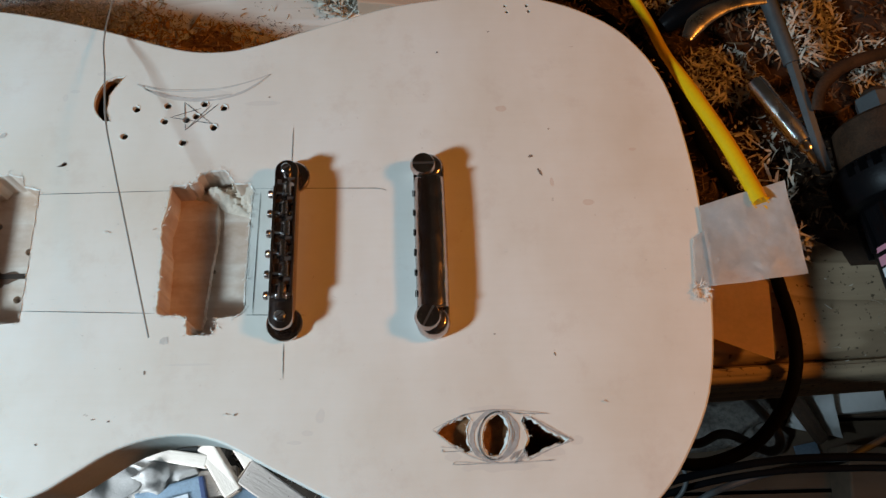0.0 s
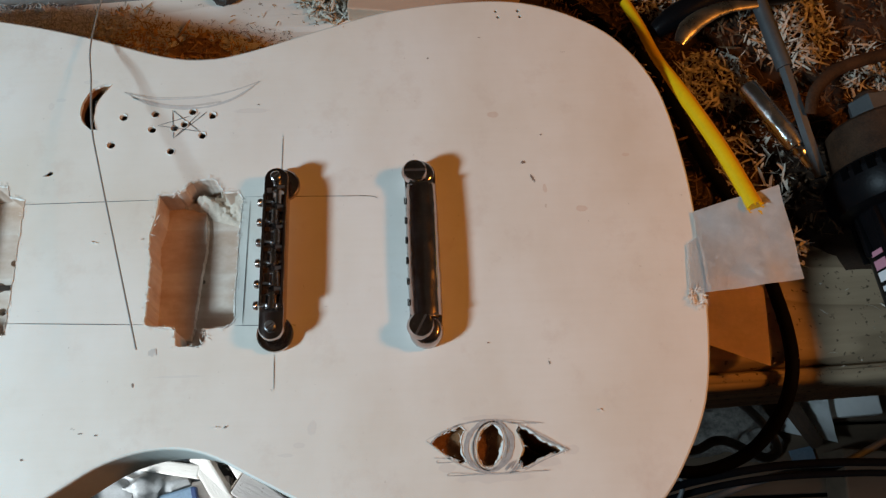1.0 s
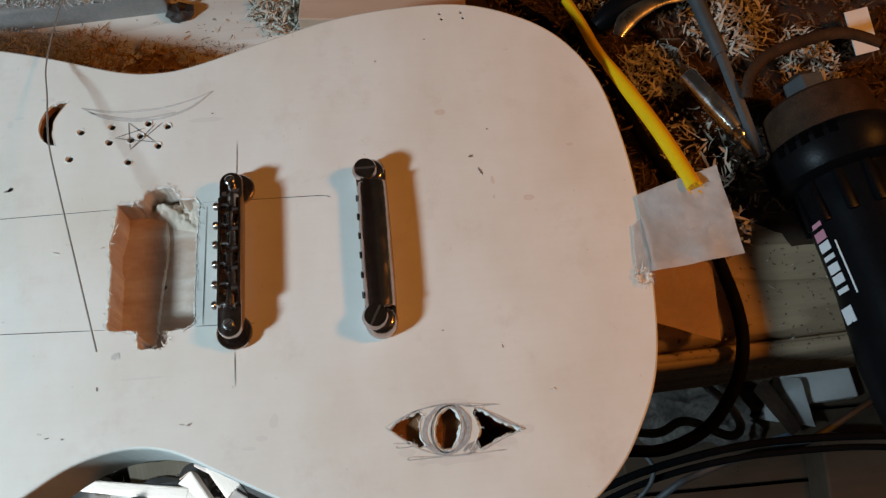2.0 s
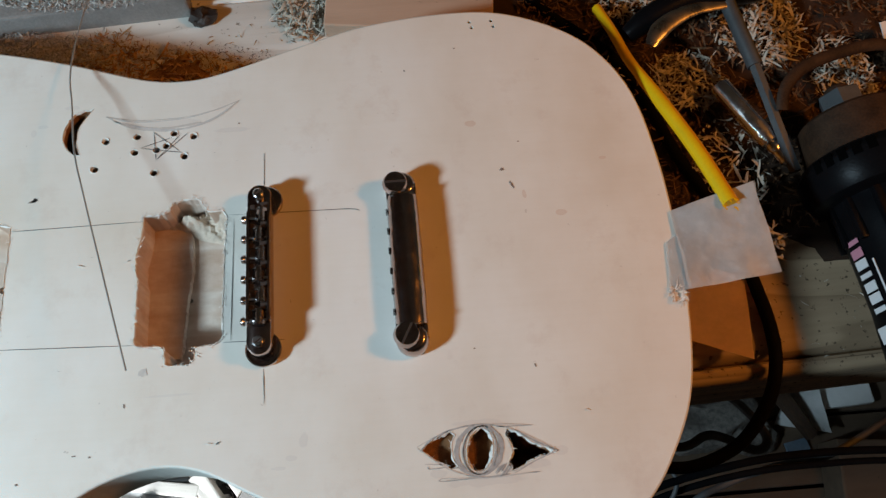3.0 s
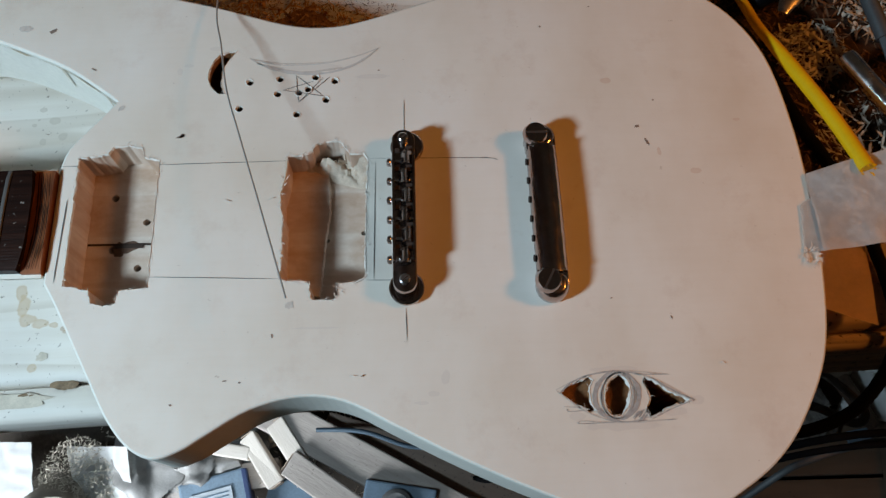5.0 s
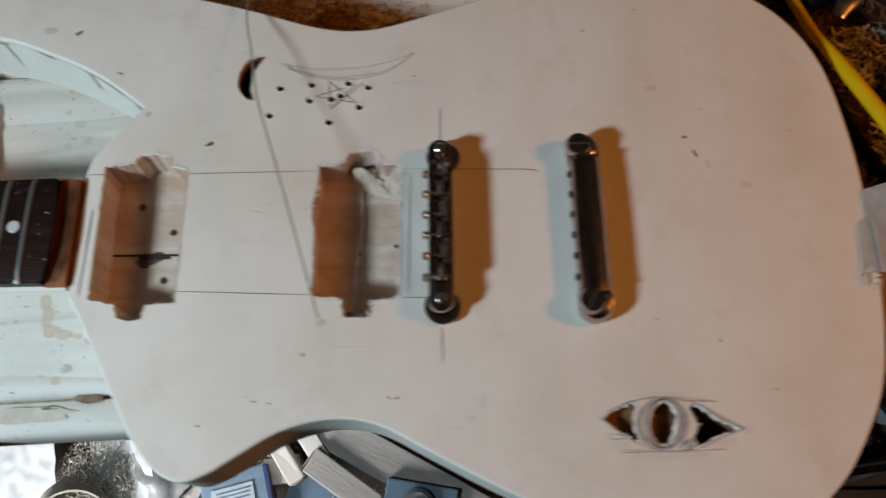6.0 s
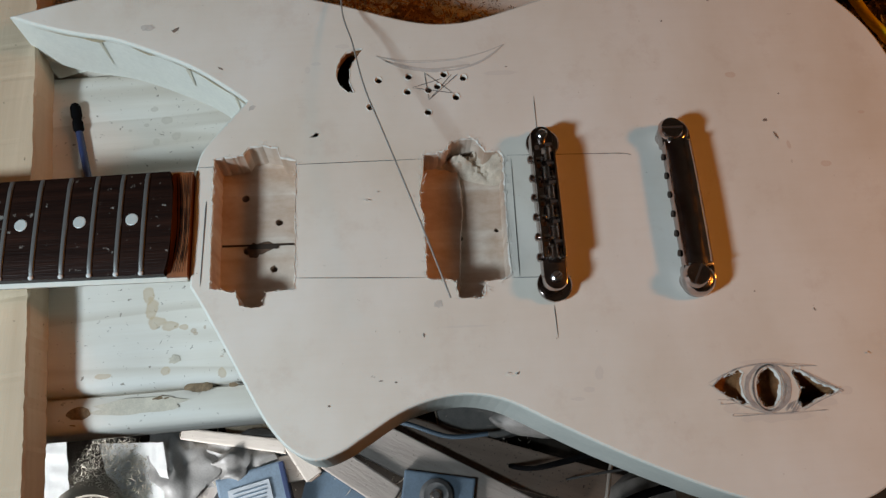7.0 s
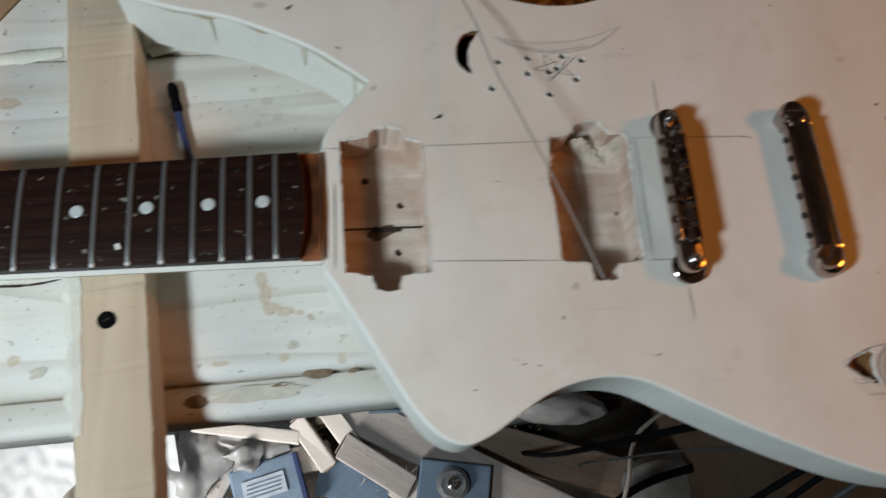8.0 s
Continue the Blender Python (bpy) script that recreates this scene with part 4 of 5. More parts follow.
for k in range(6):
    y = -0.0185 + k * 0.0103
    # Dark blocks stand in for the shade between the saddles.
    part("gap", box(BXC + 0.0028, y + 0.0051, TOP + 0.0134, 0.0034, 0.0036, 0.0010), SOOT_AND_SHADE, rail)
    part("gap", box(BXC - 0.0030, y + 0.0050, TOP + 0.0127, 0.0022, 0.0020, 0.0008), SOOT_AND_SHADE, rail)
    bm = bmesh.new()
    sx = BXC + (0.0014 if k % 2 else 0.0002)
    tri = [(-0.0030, 0.0004), (-0.0026, 0.0022), (-0.0004, 0.0046), (0.0004, 0.0046), (0.0026, 0.0022), (0.0030, 0.0004)]
    ends = [[bm.verts.new((sx + px, y + e, TOP + 0.0122 + pz)) for px, pz in tri] for e in (-0.0037, -0.0033, 0.0033, 0.0037)]
    for r0, r1 in zip(ends, ends[1:]):
        for q in range(len(tri)):
            bm.faces.new((r0[q], r0[(q + 1) % len(tri)], r1[(q + 1) % len(tri)], r1[q]))
    bm.faces.new(ends[0]), bm.faces.new(ends[-1][::-1])
    bmesh.ops.bevel(bm, geom=bm.edges[:], offset=0.00025, segments=2, affect="EDGES")
    saddle = part("saddle", bm, SADDLE, rail, smooth=True)
    # Slanted steel slivers added to imitate the glints on each saddle.
    for e, tn in ((-0.0031, 24), (0.0031, 18)):
        part("saddle_glint", box(sx - 0.0004, y + e, TOP + 0.0160, 0.0040, 0.0007, 0.0007, tn, 0.0002), STEEL, saddle, "added steel sliver for the saddle's glint", smooth=True)
    part("screw_shaft", tube([(BXC - 0.0062, y - 0.0015, TOP + 0.0132), (BXC + 0.0048, y - 0.0015, TOP + 0.0132)], 0.0009, 8, 1), STEEL, saddle, smooth=True)
    part("screw_head", lathe(((0.0019, 0.0), (0.0022, 0.0006), (0.0019, 0.0018), (0.0008, 0.0023)), pose(BXC - 0.0062, y - 0.0015, TOP + 0.0122, 0, -90, 0), 14), NICKEL, saddle, smooth=True)

# Stop tailpiece on two slotted studs.
tail_x0, tail_y0, tail_x1, tail_y1 = 0.0680, -0.0330, 0.0671, 0.0474
tmat = Matrix.Translation(((tail_x0 + tail_x1) / 2, (tail_y0 + tail_y1) / 2, TOP)) @ pose(0, 0, 0, 0, 0, math.degrees(math.atan2(tail_x0 - tail_x1, tail_y1 - tail_y0)))
bm = bmesh.new()
prof = [(-0.0074, 0.0048), (-0.0080, 0.0068), (-0.0070, 0.0100), (-0.0040, 0.0124), (0.0002, 0.0132), (0.0046, 0.0122), (0.0074, 0.0096), (0.0080, 0.0062), (0.0072, 0.0044), (0.0, 0.0038)]
rows = []
for i in range(25):
    y = -0.0335 + 0.067 * i / 24
    swell = 1 + 0.03 * math.cos(math.pi * (i / 24 - 0.5))
    rows.append([bm.verts.new(tmat @ Vector((x * swell * 0.96 + 0.0027, y, z * swell))) for x, z in prof])
for a, b in zip(rows, rows[1:]):
    for k in range(len(prof)):
        bm.faces.new((a[k], a[(k + 1) % len(prof)], b[(k + 1) % len(prof)], b[k]))
bm.faces.new(rows[0])
bm.faces.new(rows[-1][::-1])
tail = part("tailpiece", bm, NICKEL, guitar, "dark mirror-like nickel stop tailpiece", smooth=True)
for sgn in (-1, 1):
    stud_y = 0.0400 if sgn > 0 else -0.0384
    lug = part("lug", lathe(((0.0070, 0.0008), (0.0078, 0.0020), (0.0080, 0.0052), (0.0076, 0.0082), (0.0064, 0.0100), (0.0050, 0.0106)), tmat @ pose(0.0025, sgn * 0.0396, 0), 32), NICKEL, tail, smooth=True)
    part("bracket", box(0.0, 0.0, 0.0, 0.0154, 0.0090, 0.0070, 0, 0.0014), NICKEL, tail, smooth=True).matrix_world = tmat @ pose(0.0025, sgn * 0.0365, 0.0058)
    stud = part("stud", lathe(((0.0052, 0.0), (0.0052, 0.0098), (0.0066, 0.0102), (0.0059, 0.0122), (0.0054, 0.0130)), tmat @ pose(0.0, stud_y, 0), 28), NICKEL, tail, smooth=True)
    part("slot", box(0, 0, 0, 0.0108, 0.0011, 0.0005), SOOT_AND_SHADE, stud).matrix_world = tmat @ pose(0.0, stud_y, 0.01300, 0, 0, 0 if sgn > 0 else 62)
# Dark discs stand in for the shaded insides of the string holes.
for k in range(6):
    part("string_hole", lathe(((0.0017, 0.0), (0.0017, 0.0006)), tmat @ pose(-0.0052, -0.0260 + 0.0104 * k, 0.0072, 0, -90, 0), 12), SOOT_AND_SHADE, tail)

# Bright steel ridges added at the bar's ends to imitate its highlight line.
for sgn in (-1, 1):
    part("lip", box(0, 0, 0, 0.0118, 0.0016, 0.0020, 0, 0.0006), STEEL, tail, smooth=True).matrix_world = tmat @ pose(0.0027, sgn * 0.0334, 0.0114)

# Loose string lying over the body.
string = part("loose_string", tube([(-0.0900, 0.2450, 0.992), (-0.0980, 0.1800, 1.0005), (-0.1005, 0.1300, 1.0070), (-0.0945, 0.1000, 1.0145), (-0.0885, 0.0700, 1.0205), (-0.0800, 0.0430, 1.0250), (-0.0662, 0.0, 1.0298), (-0.0525, -0.0440, 1.0330)], 0.00045, 8, 8), STRING, None, smooth=True)
tagged(string, "single loose plain steel string hovering over the body", "guitar string")

# ---- things on the bench ----


def worn_bar(cx, cy, cz, sx, sy, sz, turn):
    """A sawn strip along y whose edges are chipped and uneven."""
    bm, rows, count = bmesh.new(), [], 240
    for i in range(count + 1):
        y = sy * (i / count - 0.5)
        row = []
        for k, (x, z) in enumerate(((-0.5, -0.5), (-0.5, 0.44), (-0.47, 0.5), (0.47, 0.5), (0.5, 0.44), (0.5, -0.5))):
            chip = 0.0009 * noise.noise((y * 60, k // 3, 1)) + 0.0007 * noise.noise((y * 330, k // 3, 4))
            row.append(bm.verts.new((x * sx + chip, y, z * sz - 0.0012 * max(0.0, noise.noise((y * 240, k, 7)) - 0.2))))
        rows.append(row)
    for a, b in zip(rows, rows[1:]):
        for k in range(6):
            bm.faces.new((a[k], a[(k + 1) % 6], b[(k + 1) % 6], b[k]))
    bm.faces.new(rows[0]), bm.faces.new(rows[-1][::-1])
    bmesh.ops.transform(bm, matrix=pose(cx, cy, cz, 0, 0, turn), verts=bm.verts)
    return bm


strip = thing("wood_strip", "tan wooden strip laid across the bench under the neck", "wood strip")
part("strip_body", worn_bar(-0.2822, 0.005, BENCH + 0.0115, 0.0360, 0.62, 0.023, 5.0), STRIP_WOOD, strip)
bm = bmesh.new()
rows = []
for i in range(40):
    y = 0.005 - 0.095 * i / 39
    x = -0.2945 - (y + 0.02) * math.tan(radians(5.0)) - 0.0012
    r = 0.0058 + 0.0050 * noise.noise((y * 75, 2, 1)) + 0.0022 * noise.noise((y * 260, 2, 1)) + 0.003 * math.sin(math.pi * i / 39)
    rows.append([bm.verts.new((x + r * math.cos(a) * 0.9, y, BENCH + 0.0125 + 0.0128 * math.sin(a) * 0.9)) for a in (2 * math.pi * k / 10 for k in range(10))])
for a, b in zip(rows, rows[1:]):
    for k in range(10):
        bm.faces.new((a[k], a[(k + 1) % 10], b[(k + 1) % 10], b[k]))
bm.faces.new(rows[0]), bm.faces.new(rows[-1][::-1])
part("putty_bead", bm, PUTTY, strip, "bead of pale dried putty along the strip", smooth=True)
screw = part("screw_head", lathe(((0.0042, 0.0), (0.0044, 0.0006), (0.0036, 0.0013), (0.0014, 0.0010)), pose(-0.2802, -0.0360, BENCH + 0.0228), 20), RUBBER, strip, "black screw head", smooth=True)
part("screw_recess", box(-0.2802, -0.0360, BENCH + 0.0241, 0.0030, 0.0008, 0.0004, 30), SOOT_AND_SHADE, screw)

driver = thing("screwdriver_bit", "small driver bit holder with black head and dark blue shaft", "screwdriver")
part("head", lathe(((0.0020, 0.0), (0.0030, 0.002), (0.0031, 0.008), (0.0024, 0.0095), (0.0024, 0.011), (0.0030, 0.012), (0.0030, 0.017), (0.0020, 0.0185)), Matrix.Translation((-0.2592, 0.1040, BENCH + 0.0034)) @ pose(0, 0, 0, 90, 0, 13), 16), RUBBER, driver, smooth=True)
part("shaft", tube([(-0.2554, 0.0870, BENCH + 0.0030), (-0.2462, 0.0520, BENCH + 0.0026)], 0.0021, 10, 1), DARK_BLUE, driver, smooth=True)

# Stains, water marks and cracks in the boards.
for x, y, z, r, ry in ((-0.2430, -0.0735, BENCH - 0.0038, 0.0050, 0.7), (-0.1820, -0.0650, BENCH - 0.0036, 0.0062, 0.45), (-0.2450, -0.0790, BENCH - 0.0044, 0.0022, 0.4), (-0.1640, -0.0655, BENCH - 0.0036, 0.0020, 0.6), (-0.2010, -0.0690, BENCH - 0.0036, 0.0035, 0.3)):
    bm = bmesh.new()
    bmesh.ops.create_icosphere(bm, subdivisions=3, radius=r, matrix=pose(x, y, z) @ Matrix.Diagonal((1.2, ry, 0.10, 1)))
    for v in bm.verts:
        v.co += 0.0008 * Vector((noise.noise(v.co * 500), noise.noise(v.co * 500 + Vector((5, 0, 0))), noise.noise(v.co * 400)))
    part("knot", bm, plain("brown_knot", (0.40, 0.27, 0.16), 0.75, vary=0.7, scale=520, bump=0.001), bench, "rough brown knot", smooth=True)
for x, y, rx, ry, tn in ((-0.1935, -0.0500, 0.0032, 0.0022, 10), (-0.3180, -0.0520, 0.0040, 0.0024, 15), (-0.3450, -0.0400, 0.0026, 0.0014, 80)):
    part("stain", blotch(x, y, rx, ry, tn, low=BENCH + 0.0004), BOARD_STAIN, bench, "brown stain on the board")
part("stain", blotch(-0.2130, -0.0722, 0.0240, 0.0040, 0, low=BENCH - 0.0034), BOARD_STAIN, bench, "long brown stain along the lip")
part("crack", ribbon([(-0.345, -0.0052), (-0.325, -0.0062), (-0.309, -0.0045)], 0.0016, BENCH + 0.0005), SOOT_AND_SHADE, bench)
part("crack", ribbon([(-0.42, 0.1235), (-0.37, 0.1275), (-0.325, 0.1300)], 0.0012, BENCH + 0.0005), SOOT_AND_SHADE, bench)

def bead(points, radius, seed):
    """A lumpy smear of dried filler along a line."""
    rows, bm = [], bmesh.new()
    for p in smooth_line(points, 14):
        r = radius * (1 + 0.7 * noise.noise((p.x * 130, p.y * 130, seed)) + 0.3 * noise.noise((p.x * 420, p.y * 420, seed)))
        rows.append([bm.verts.new(p + Vector((0, r * math.cos(q), 0.6 * r * math.sin(q)))) for q in (2 * math.pi * k / 10 for k in range(10))])
    for r0, r1 in zip(rows, rows[1:]):
        for k in range(10):
            bm.faces.new((r0[k], r0[(k + 1) % 10], r1[(k + 1) % 10], r1[k]))
    bm.faces.new(rows[0]), bm.faces.new(rows[-1][::-1])
    return bm


part("filler_smear", bead([(-0.440, 0.1220, BENCH), (-0.390, 0.1290, BENCH), (-0.350, 0.1280, BENCH), (-0.312, 0.1310, BENCH)], 0.0036, 3), PUTTY, bench, "ridge of white dried filler", smooth=True)
part("filler_smear", bead([(-0.400, 0.0010, BENCH), (-0.350, -0.0020, BENCH), (-0.310, 0.0, BENCH)], 0.0032, 8), PUTTY, bench, "ridge of white dried filler", smooth=True)

# Dark knot, loose on the rear board.
bm = bmesh.new()
bmesh.ops.create_icosphere(bm, subdivisions=3, radius=0.0078, matrix=pose(-0.0462, 0.1985, BENCH + 0.0045) @ Matrix.Diagonal((1.05, 0.85, 0.75, 1)))
for v in bm.verts:
    v.co += 0.0030 * Vector((noise.noise(v.co * 240), noise.noise(v.co * 240 + Vector((5, 0, 0))), noise.noise(v.co * 240 + Vector((0, 7, 0)))))
tagged(part("wood_knot", bm, DARK_KNOT, smooth=True), "dark brown loose wood knot lying on the bench", "wood knot")

# Grey board and reddish plank behind the guitar.
tagged(part("grey_board", box(-0.187, 0.2170, BENCH + 0.0095, 0.262, 0.052, 0.019, 5.0, 0.0015, jitter=0.001), GREY_BOARD), "dusty grey board covered in pale shavings", "board")
tagged(part("reddish_plank", box(0.0865, 0.2230, BENCH + 0.0070, 0.105, 0.095, 0.013, -6.0, 0.0010), PINK_WOOD), "flat reddish brown plank offcut", "plank")


def heap(cx, cy, rx, ry, high, z, mat_, name="sawdust"):
    """A low lumpy heap of sawdust."""
    bm = bmesh.new()
    n = 56
    rows = []
    for i in range(n + 1):
        row = []
        for j in range(n + 1):
            u, v = 2 * i / n - 1, 2 * j / n - 1
            x, y = cx + rx * u, cy + ry * v
            fall = max(0.0, 1 - (u * u + v * v) ** 1.2 * (1 + 0.6 * noise.noise((x * 30, y * 30, 2))))
            h = high * fall * (0.65 + 0.6 * noise.noise((x * 45, y * 45, 1)) + 0.25 * noise.noise((x * 210, y * 210, 1)))
            row.append(bm.verts.new((x, y, z - 0.001 + max(h, 0))))
        rows.append(row)
    for i in range(n):
        for j in range(n):
            bm.faces.new((rows[i][j], rows[i + 1][j], rows[i + 1][j + 1], rows[i][j + 1]))
    ob = part(name, bm, mat_, smooth=True)
    return tagged(ob, "brown sawdust spread over the bench", "sawdust", kind="stuff")


def shavings(cx, cy, rx, ry, count, z, high, size, mat_, label, keep=None):
    """Curled wood shavings: short bent strips lying every way."""
    verts, faces = [], []
    for n in range(count * 2):
        a, r = random.uniform(0, 2 * math.pi), math.sqrt(random.random())
        x, y = cx + rx * r * math.cos(a), cy + ry * r * math.sin(a)
        if keep and not keep(x, y):
            continue
        ln, w = size * random.choice((0.12, 0.16, 0.22, 0.3, 0.4, 0.55, 0.8, 1.2)) * random.uniform(0.7, 1.2), size * random.uniform(0.04, 0.15)
        m = pose(x, y, z + random.random() ** 1.6 * high * (1.1 - r * 0.7), random.gauss(0, 28), random.gauss(0, 26), random.uniform(0, 360))
        curl, twist, k0 = random.uniform(-2.4, 2.4), random.uniform(-1.2, 1.2), len(verts)
        for i in range(5):
            s = i / 4 - 0.5
            wide = w * (1 - 0.7 * (2 * abs(s)) ** 3)
            for side in (-0.5, 0.5):
                verts.append(m @ Vector((ln * s, wide * side + curl * ln * 0.24 * (s * s), ln * 0.30 * curl * (0.25 - s * s) + side * wide * (0.3 + twist * s))))
        faces += [(k0 + 2 * i, k0 + 2 * i + 1, k0 + 2 * i + 3, k0 + 2 * i + 2) for i in range(4)]
    me = bpy.data.meshes.new("wood_shavings")
    me.from_pydata([tuple(v) for v in verts], [], faces)
    me.materials.append(mat_)
    return tagged(new("wood_shavings", me), label, "wood shavings", kind="stuff")


clear = shrunk(outline, -0.001)
off_body = lambda x, y: not inside((x, y), clear)
heap(0.310, 0.190, 0.190, 0.180, 0.012, BENCH, SHADED_DUST)
heap(0.225, 0.060, 0.045, 0.060, 0.007, BENCH, SHADED_DUST)
heap(-0.056, 0.148, 0.078, 0.036, 0.0035, BENCH, BROWN_DUST)
shavings(-0.056, 0.148, 0.074, 0.034, 1500, BENCH + 0.001, 0.003, 0.0032, DIM_SHAVING, "dark brown crumbs among the shavings", off_body)
shavings(-0.072, 0.146, 0.070, 0.032, 520, BENCH + 0.0015, 0.003, 0.0115, SHAVING, "brown wood shavings heaped behind the body", off_body)
shavings(0.300, 0.170, 0.150, 0.140, 4200, BENCH + 0.005, 0.010, 0.011, DIM_SHAVING, "brown wood shavings on the bench", off_body)
for cx, cy, rx, ry, cnt in ((0.248, 0.128, 0.022, 0.020, 260), (0.300, 0.165, 0.030, 0.030, 420), (0.232, 0.190, 0.030, 0.022, 260), (0.345, 0.125, 0.020, 0.030, 220), (0.262, 0.070, 0.022, 0.030, 120), (0.262, 0.020, 0.024, 0.014, 60), (0.016, 0.200, 0.018, 0.022, 300), (-0.120, 0.216, 0.060, 0.020, 700), (-0.240, 0.206, 0.070, 0.022, 500), (0.20, 0.10, 0.012, 0.05, 60)):
    base = BENCH + (0.0192 if cx < -0.1 else 0.011 if cx > 0.1 else 0.002)
    fine = cx < -0.1
    shavings(cx, cy, rx, ry, cnt * (3 if fine else 1), base, 0.005 if fine else 0.008, 0.0058 if fine else 0.0115, GREY_SHAVING if fine else PALE_SHAVING, "fine grey shavings and dust" if fine else "pale wood shavings", off_body)
shavings(0.02, 0.165, 0.10, 0.03, 90, BENCH + 0.001, 0.002, 0.006, SHAVING, "scattered brown chips", off_body)
shavings(0.285, -0.020, 0.05, 0.035, 16, BENCH + 0.001, 0.002, 0.006, PALE_SHAVING, "scattered pale chips", off_body)

shavings(-0.215, 0.085, 0.055, 0.045, 60, BENCH + 0.0006, 0.001, 0.0022, DIRT, "dark crumbs on the bench")
shavings(-0.200, -0.035, 0.060, 0.030, 55, BENCH + 0.0006, 0.001, 0.0020, DIRT, "dark crumbs on the bench")
shavings(-0.350, -0.020, 0.040, 0.050, 60, BENCH + 0.0006, 0.001, 0.0022, DIRT, "dark crumbs on the bench")
shavings(-0.040, 0.020, 0.150, 0.085, 45, TOP + 0.0003, 0.0006, 0.0013, DIRT, "tiny dark crumbs on the guitar's face", lambda x, y: inside((x, y), inner) and not any(inside((x, y), p) for p, _ in pockets))

shavings(-0.190, 0.176, 0.090, 0.020, 3000, BENCH + 0.002, 0.012, 0.0058, GREY_SHAVING, "fine grey shavings and dust", off_body)
shavings(-0.100, 0.172, 0.024, 0.022, 260, BENCH + 0.001, 0.003, 0.0075, SHAVING, "brown wood shavings heaped behind the body", off_body)

# Tape that sticks out from the body's end.


def film(points, wave, z_of, nx=14, ny=14):
    """A thin four-cornered sheet with waves."""
    a, b, c, d = (Vector((*p, 0)) for p in points)
    bm = bmesh.new()
    rows = []
    for i in range(nx + 1):
        row = []
        for j in range(ny + 1):
            u, v = i / nx, j / ny
            p = (a.lerp(b, u)).lerp(d.lerp(c, u), v)
            row.append(bm.verts.new((p.x, p.y, z_of(u, v) + wave * noise.noise((p.x * 60, p.y * 60, 3)))))
        rows.append(row)
    for i in range(nx):
        for j in range(ny):
            bm.faces.new((rows[i][j], rows[i + 1][j], rows[i + 1][j + 1], rows[i][j + 1]))
    bmesh.ops.solidify(bm, geom=bm.faces[:], thickness=0.00015)
    return bm


tape = thing("tape_piece", "crumpled half clear tape stuck to the body's end", "tape")
part("tape_sheet", film(((0.2065, 0.0262), (0.2470, 0.0345), (0.2545, -0.0118), (0.2075, -0.0165)), 0.0015, lambda u, v: 1.0025 + 0.009 * u * (1 - v) + 0.003 * u), FILM, tape, smooth=True)
part("tape_tail", film(((0.2010, 0.0090), (0.2085, 0.0140), (0.2100, -0.0160), (0.1985, -0.0170)), 0.0004, lambda u, v: 1.0008 + 0.001 * u, 6, 8), FILM, tape, smooth=True)
bm = splinters(circle(0.2020, -0.0185, 0.0030, 16), 70, 0.0045, TOP + 0.0012)
tagged(part("fibre_tuft", bm, TORN, tape, "tuft of torn fibres at the tape's corner"), kind="stuff")
tagged(part("brown_paper", film(((0.2100, 0.0060), (0.2590, 0.0060), (0.2480, -0.0465), (0.2130, -0.0290)), 0.0010, lambda u, v: BENCH + 0.004 + 0.010 * u * v + 0.004 * v), plain("brown_card", (0.84, 0.60, 0.38), 0.7, vary=0.2, scale=40), smooth=True), "pointed scrap of thin brown veneer on the bench", "veneer scrap")

# Yellow tube, black cable.
pipe = thing("yellow_tube", "bright yellow plastic tube with a torn end", "plastic tube")
part("sleeve", tube([(0.2345, 0.0245, 1.0110), (0.2265, 0.0600, 1.0030), (0.2160, 0.0950, 0.9950), (0.2095, 0.1170, 0.9890)], [0.0040, 0.0041, 0.0040, 0.0032], 14, 6), YELLOW, pipe, smooth=True)
part("thin_tube", tube([(0.2100, 0.1155, 0.9895), (0.2062, 0.1300, 0.9850), (0.2010, 0.1550, 0.9800), (0.1962, 0.1740, 0.9755)], 0.0030, 12, 6), YELLOW, pipe, smooth=True)
bm = bmesh.new()
for k in range(9):
    a = 2 * math.pi * k / 9
    p = Vector((0.2345 + 0.0036 * math.cos(a), 0.0245 + 0.002 * math.sin(a), 1.0110 + 0.0030 * math.sin(a)))
    q = p + Vector((0.0018, -0.0052, 0.0006)) * random.uniform(0.15, 0.75)
    vs = [bm.verts.new(v) for v in (p + Vector((0.0012, 0, 0)), p - Vector((0.0012, 0, 0)), q)]
    bm.faces.new(vs)
part("torn_end", bm, YELLOW, pipe)
cable = part("power_cable", tube([(0.150, 0.215, BENCH + 0.006), (0.1720, 0.1850, BENCH + 0.006), (0.1960, 0.1620, BENCH + 0.007), (0.2134, 0.1391, BENCH + 0.008), (0.2250, 0.1050, BENCH + 0.009), (0.2335, 0.0771, BENCH + 0.010), (0.2470, 0.0500, BENCH + 0.009), (0.2575, 0.0220, BENCH + 0.008), (0.2620, 0.0, BENCH + 0.007), (0.2660, -0.0263, BENCH + 0.006), (0.2645, -0.0480, BENCH + 0.005), (0.2590, -0.0670, BENCH - 0.004), (0.2470, -0.0850, BENCH - 0.024), (0.2260, -0.0930, BENCH - 0.042), (0.2050, -0.0900, BENCH - 0.06), (0.17, -0.082, BENCH - 0.12), (0.12, -0.08, BENCH - 0.30), (0.10, -0.07, FLOOR + 0.2), (0.08, -0.05, FLOOR + 0.02)], 0.0036, 12, 6), RUBBER, smooth=True)
tagged(cable, "thick black rubber power cable running over the bench edge", "cable")

# Socket, grey rod, curved handle.
d = Vector((0.2860 - 0.2590, 0.0610 - 0.1140, 0)).normalized()
turn = math.degrees(math.atan2(d.y, d.x)) + 90
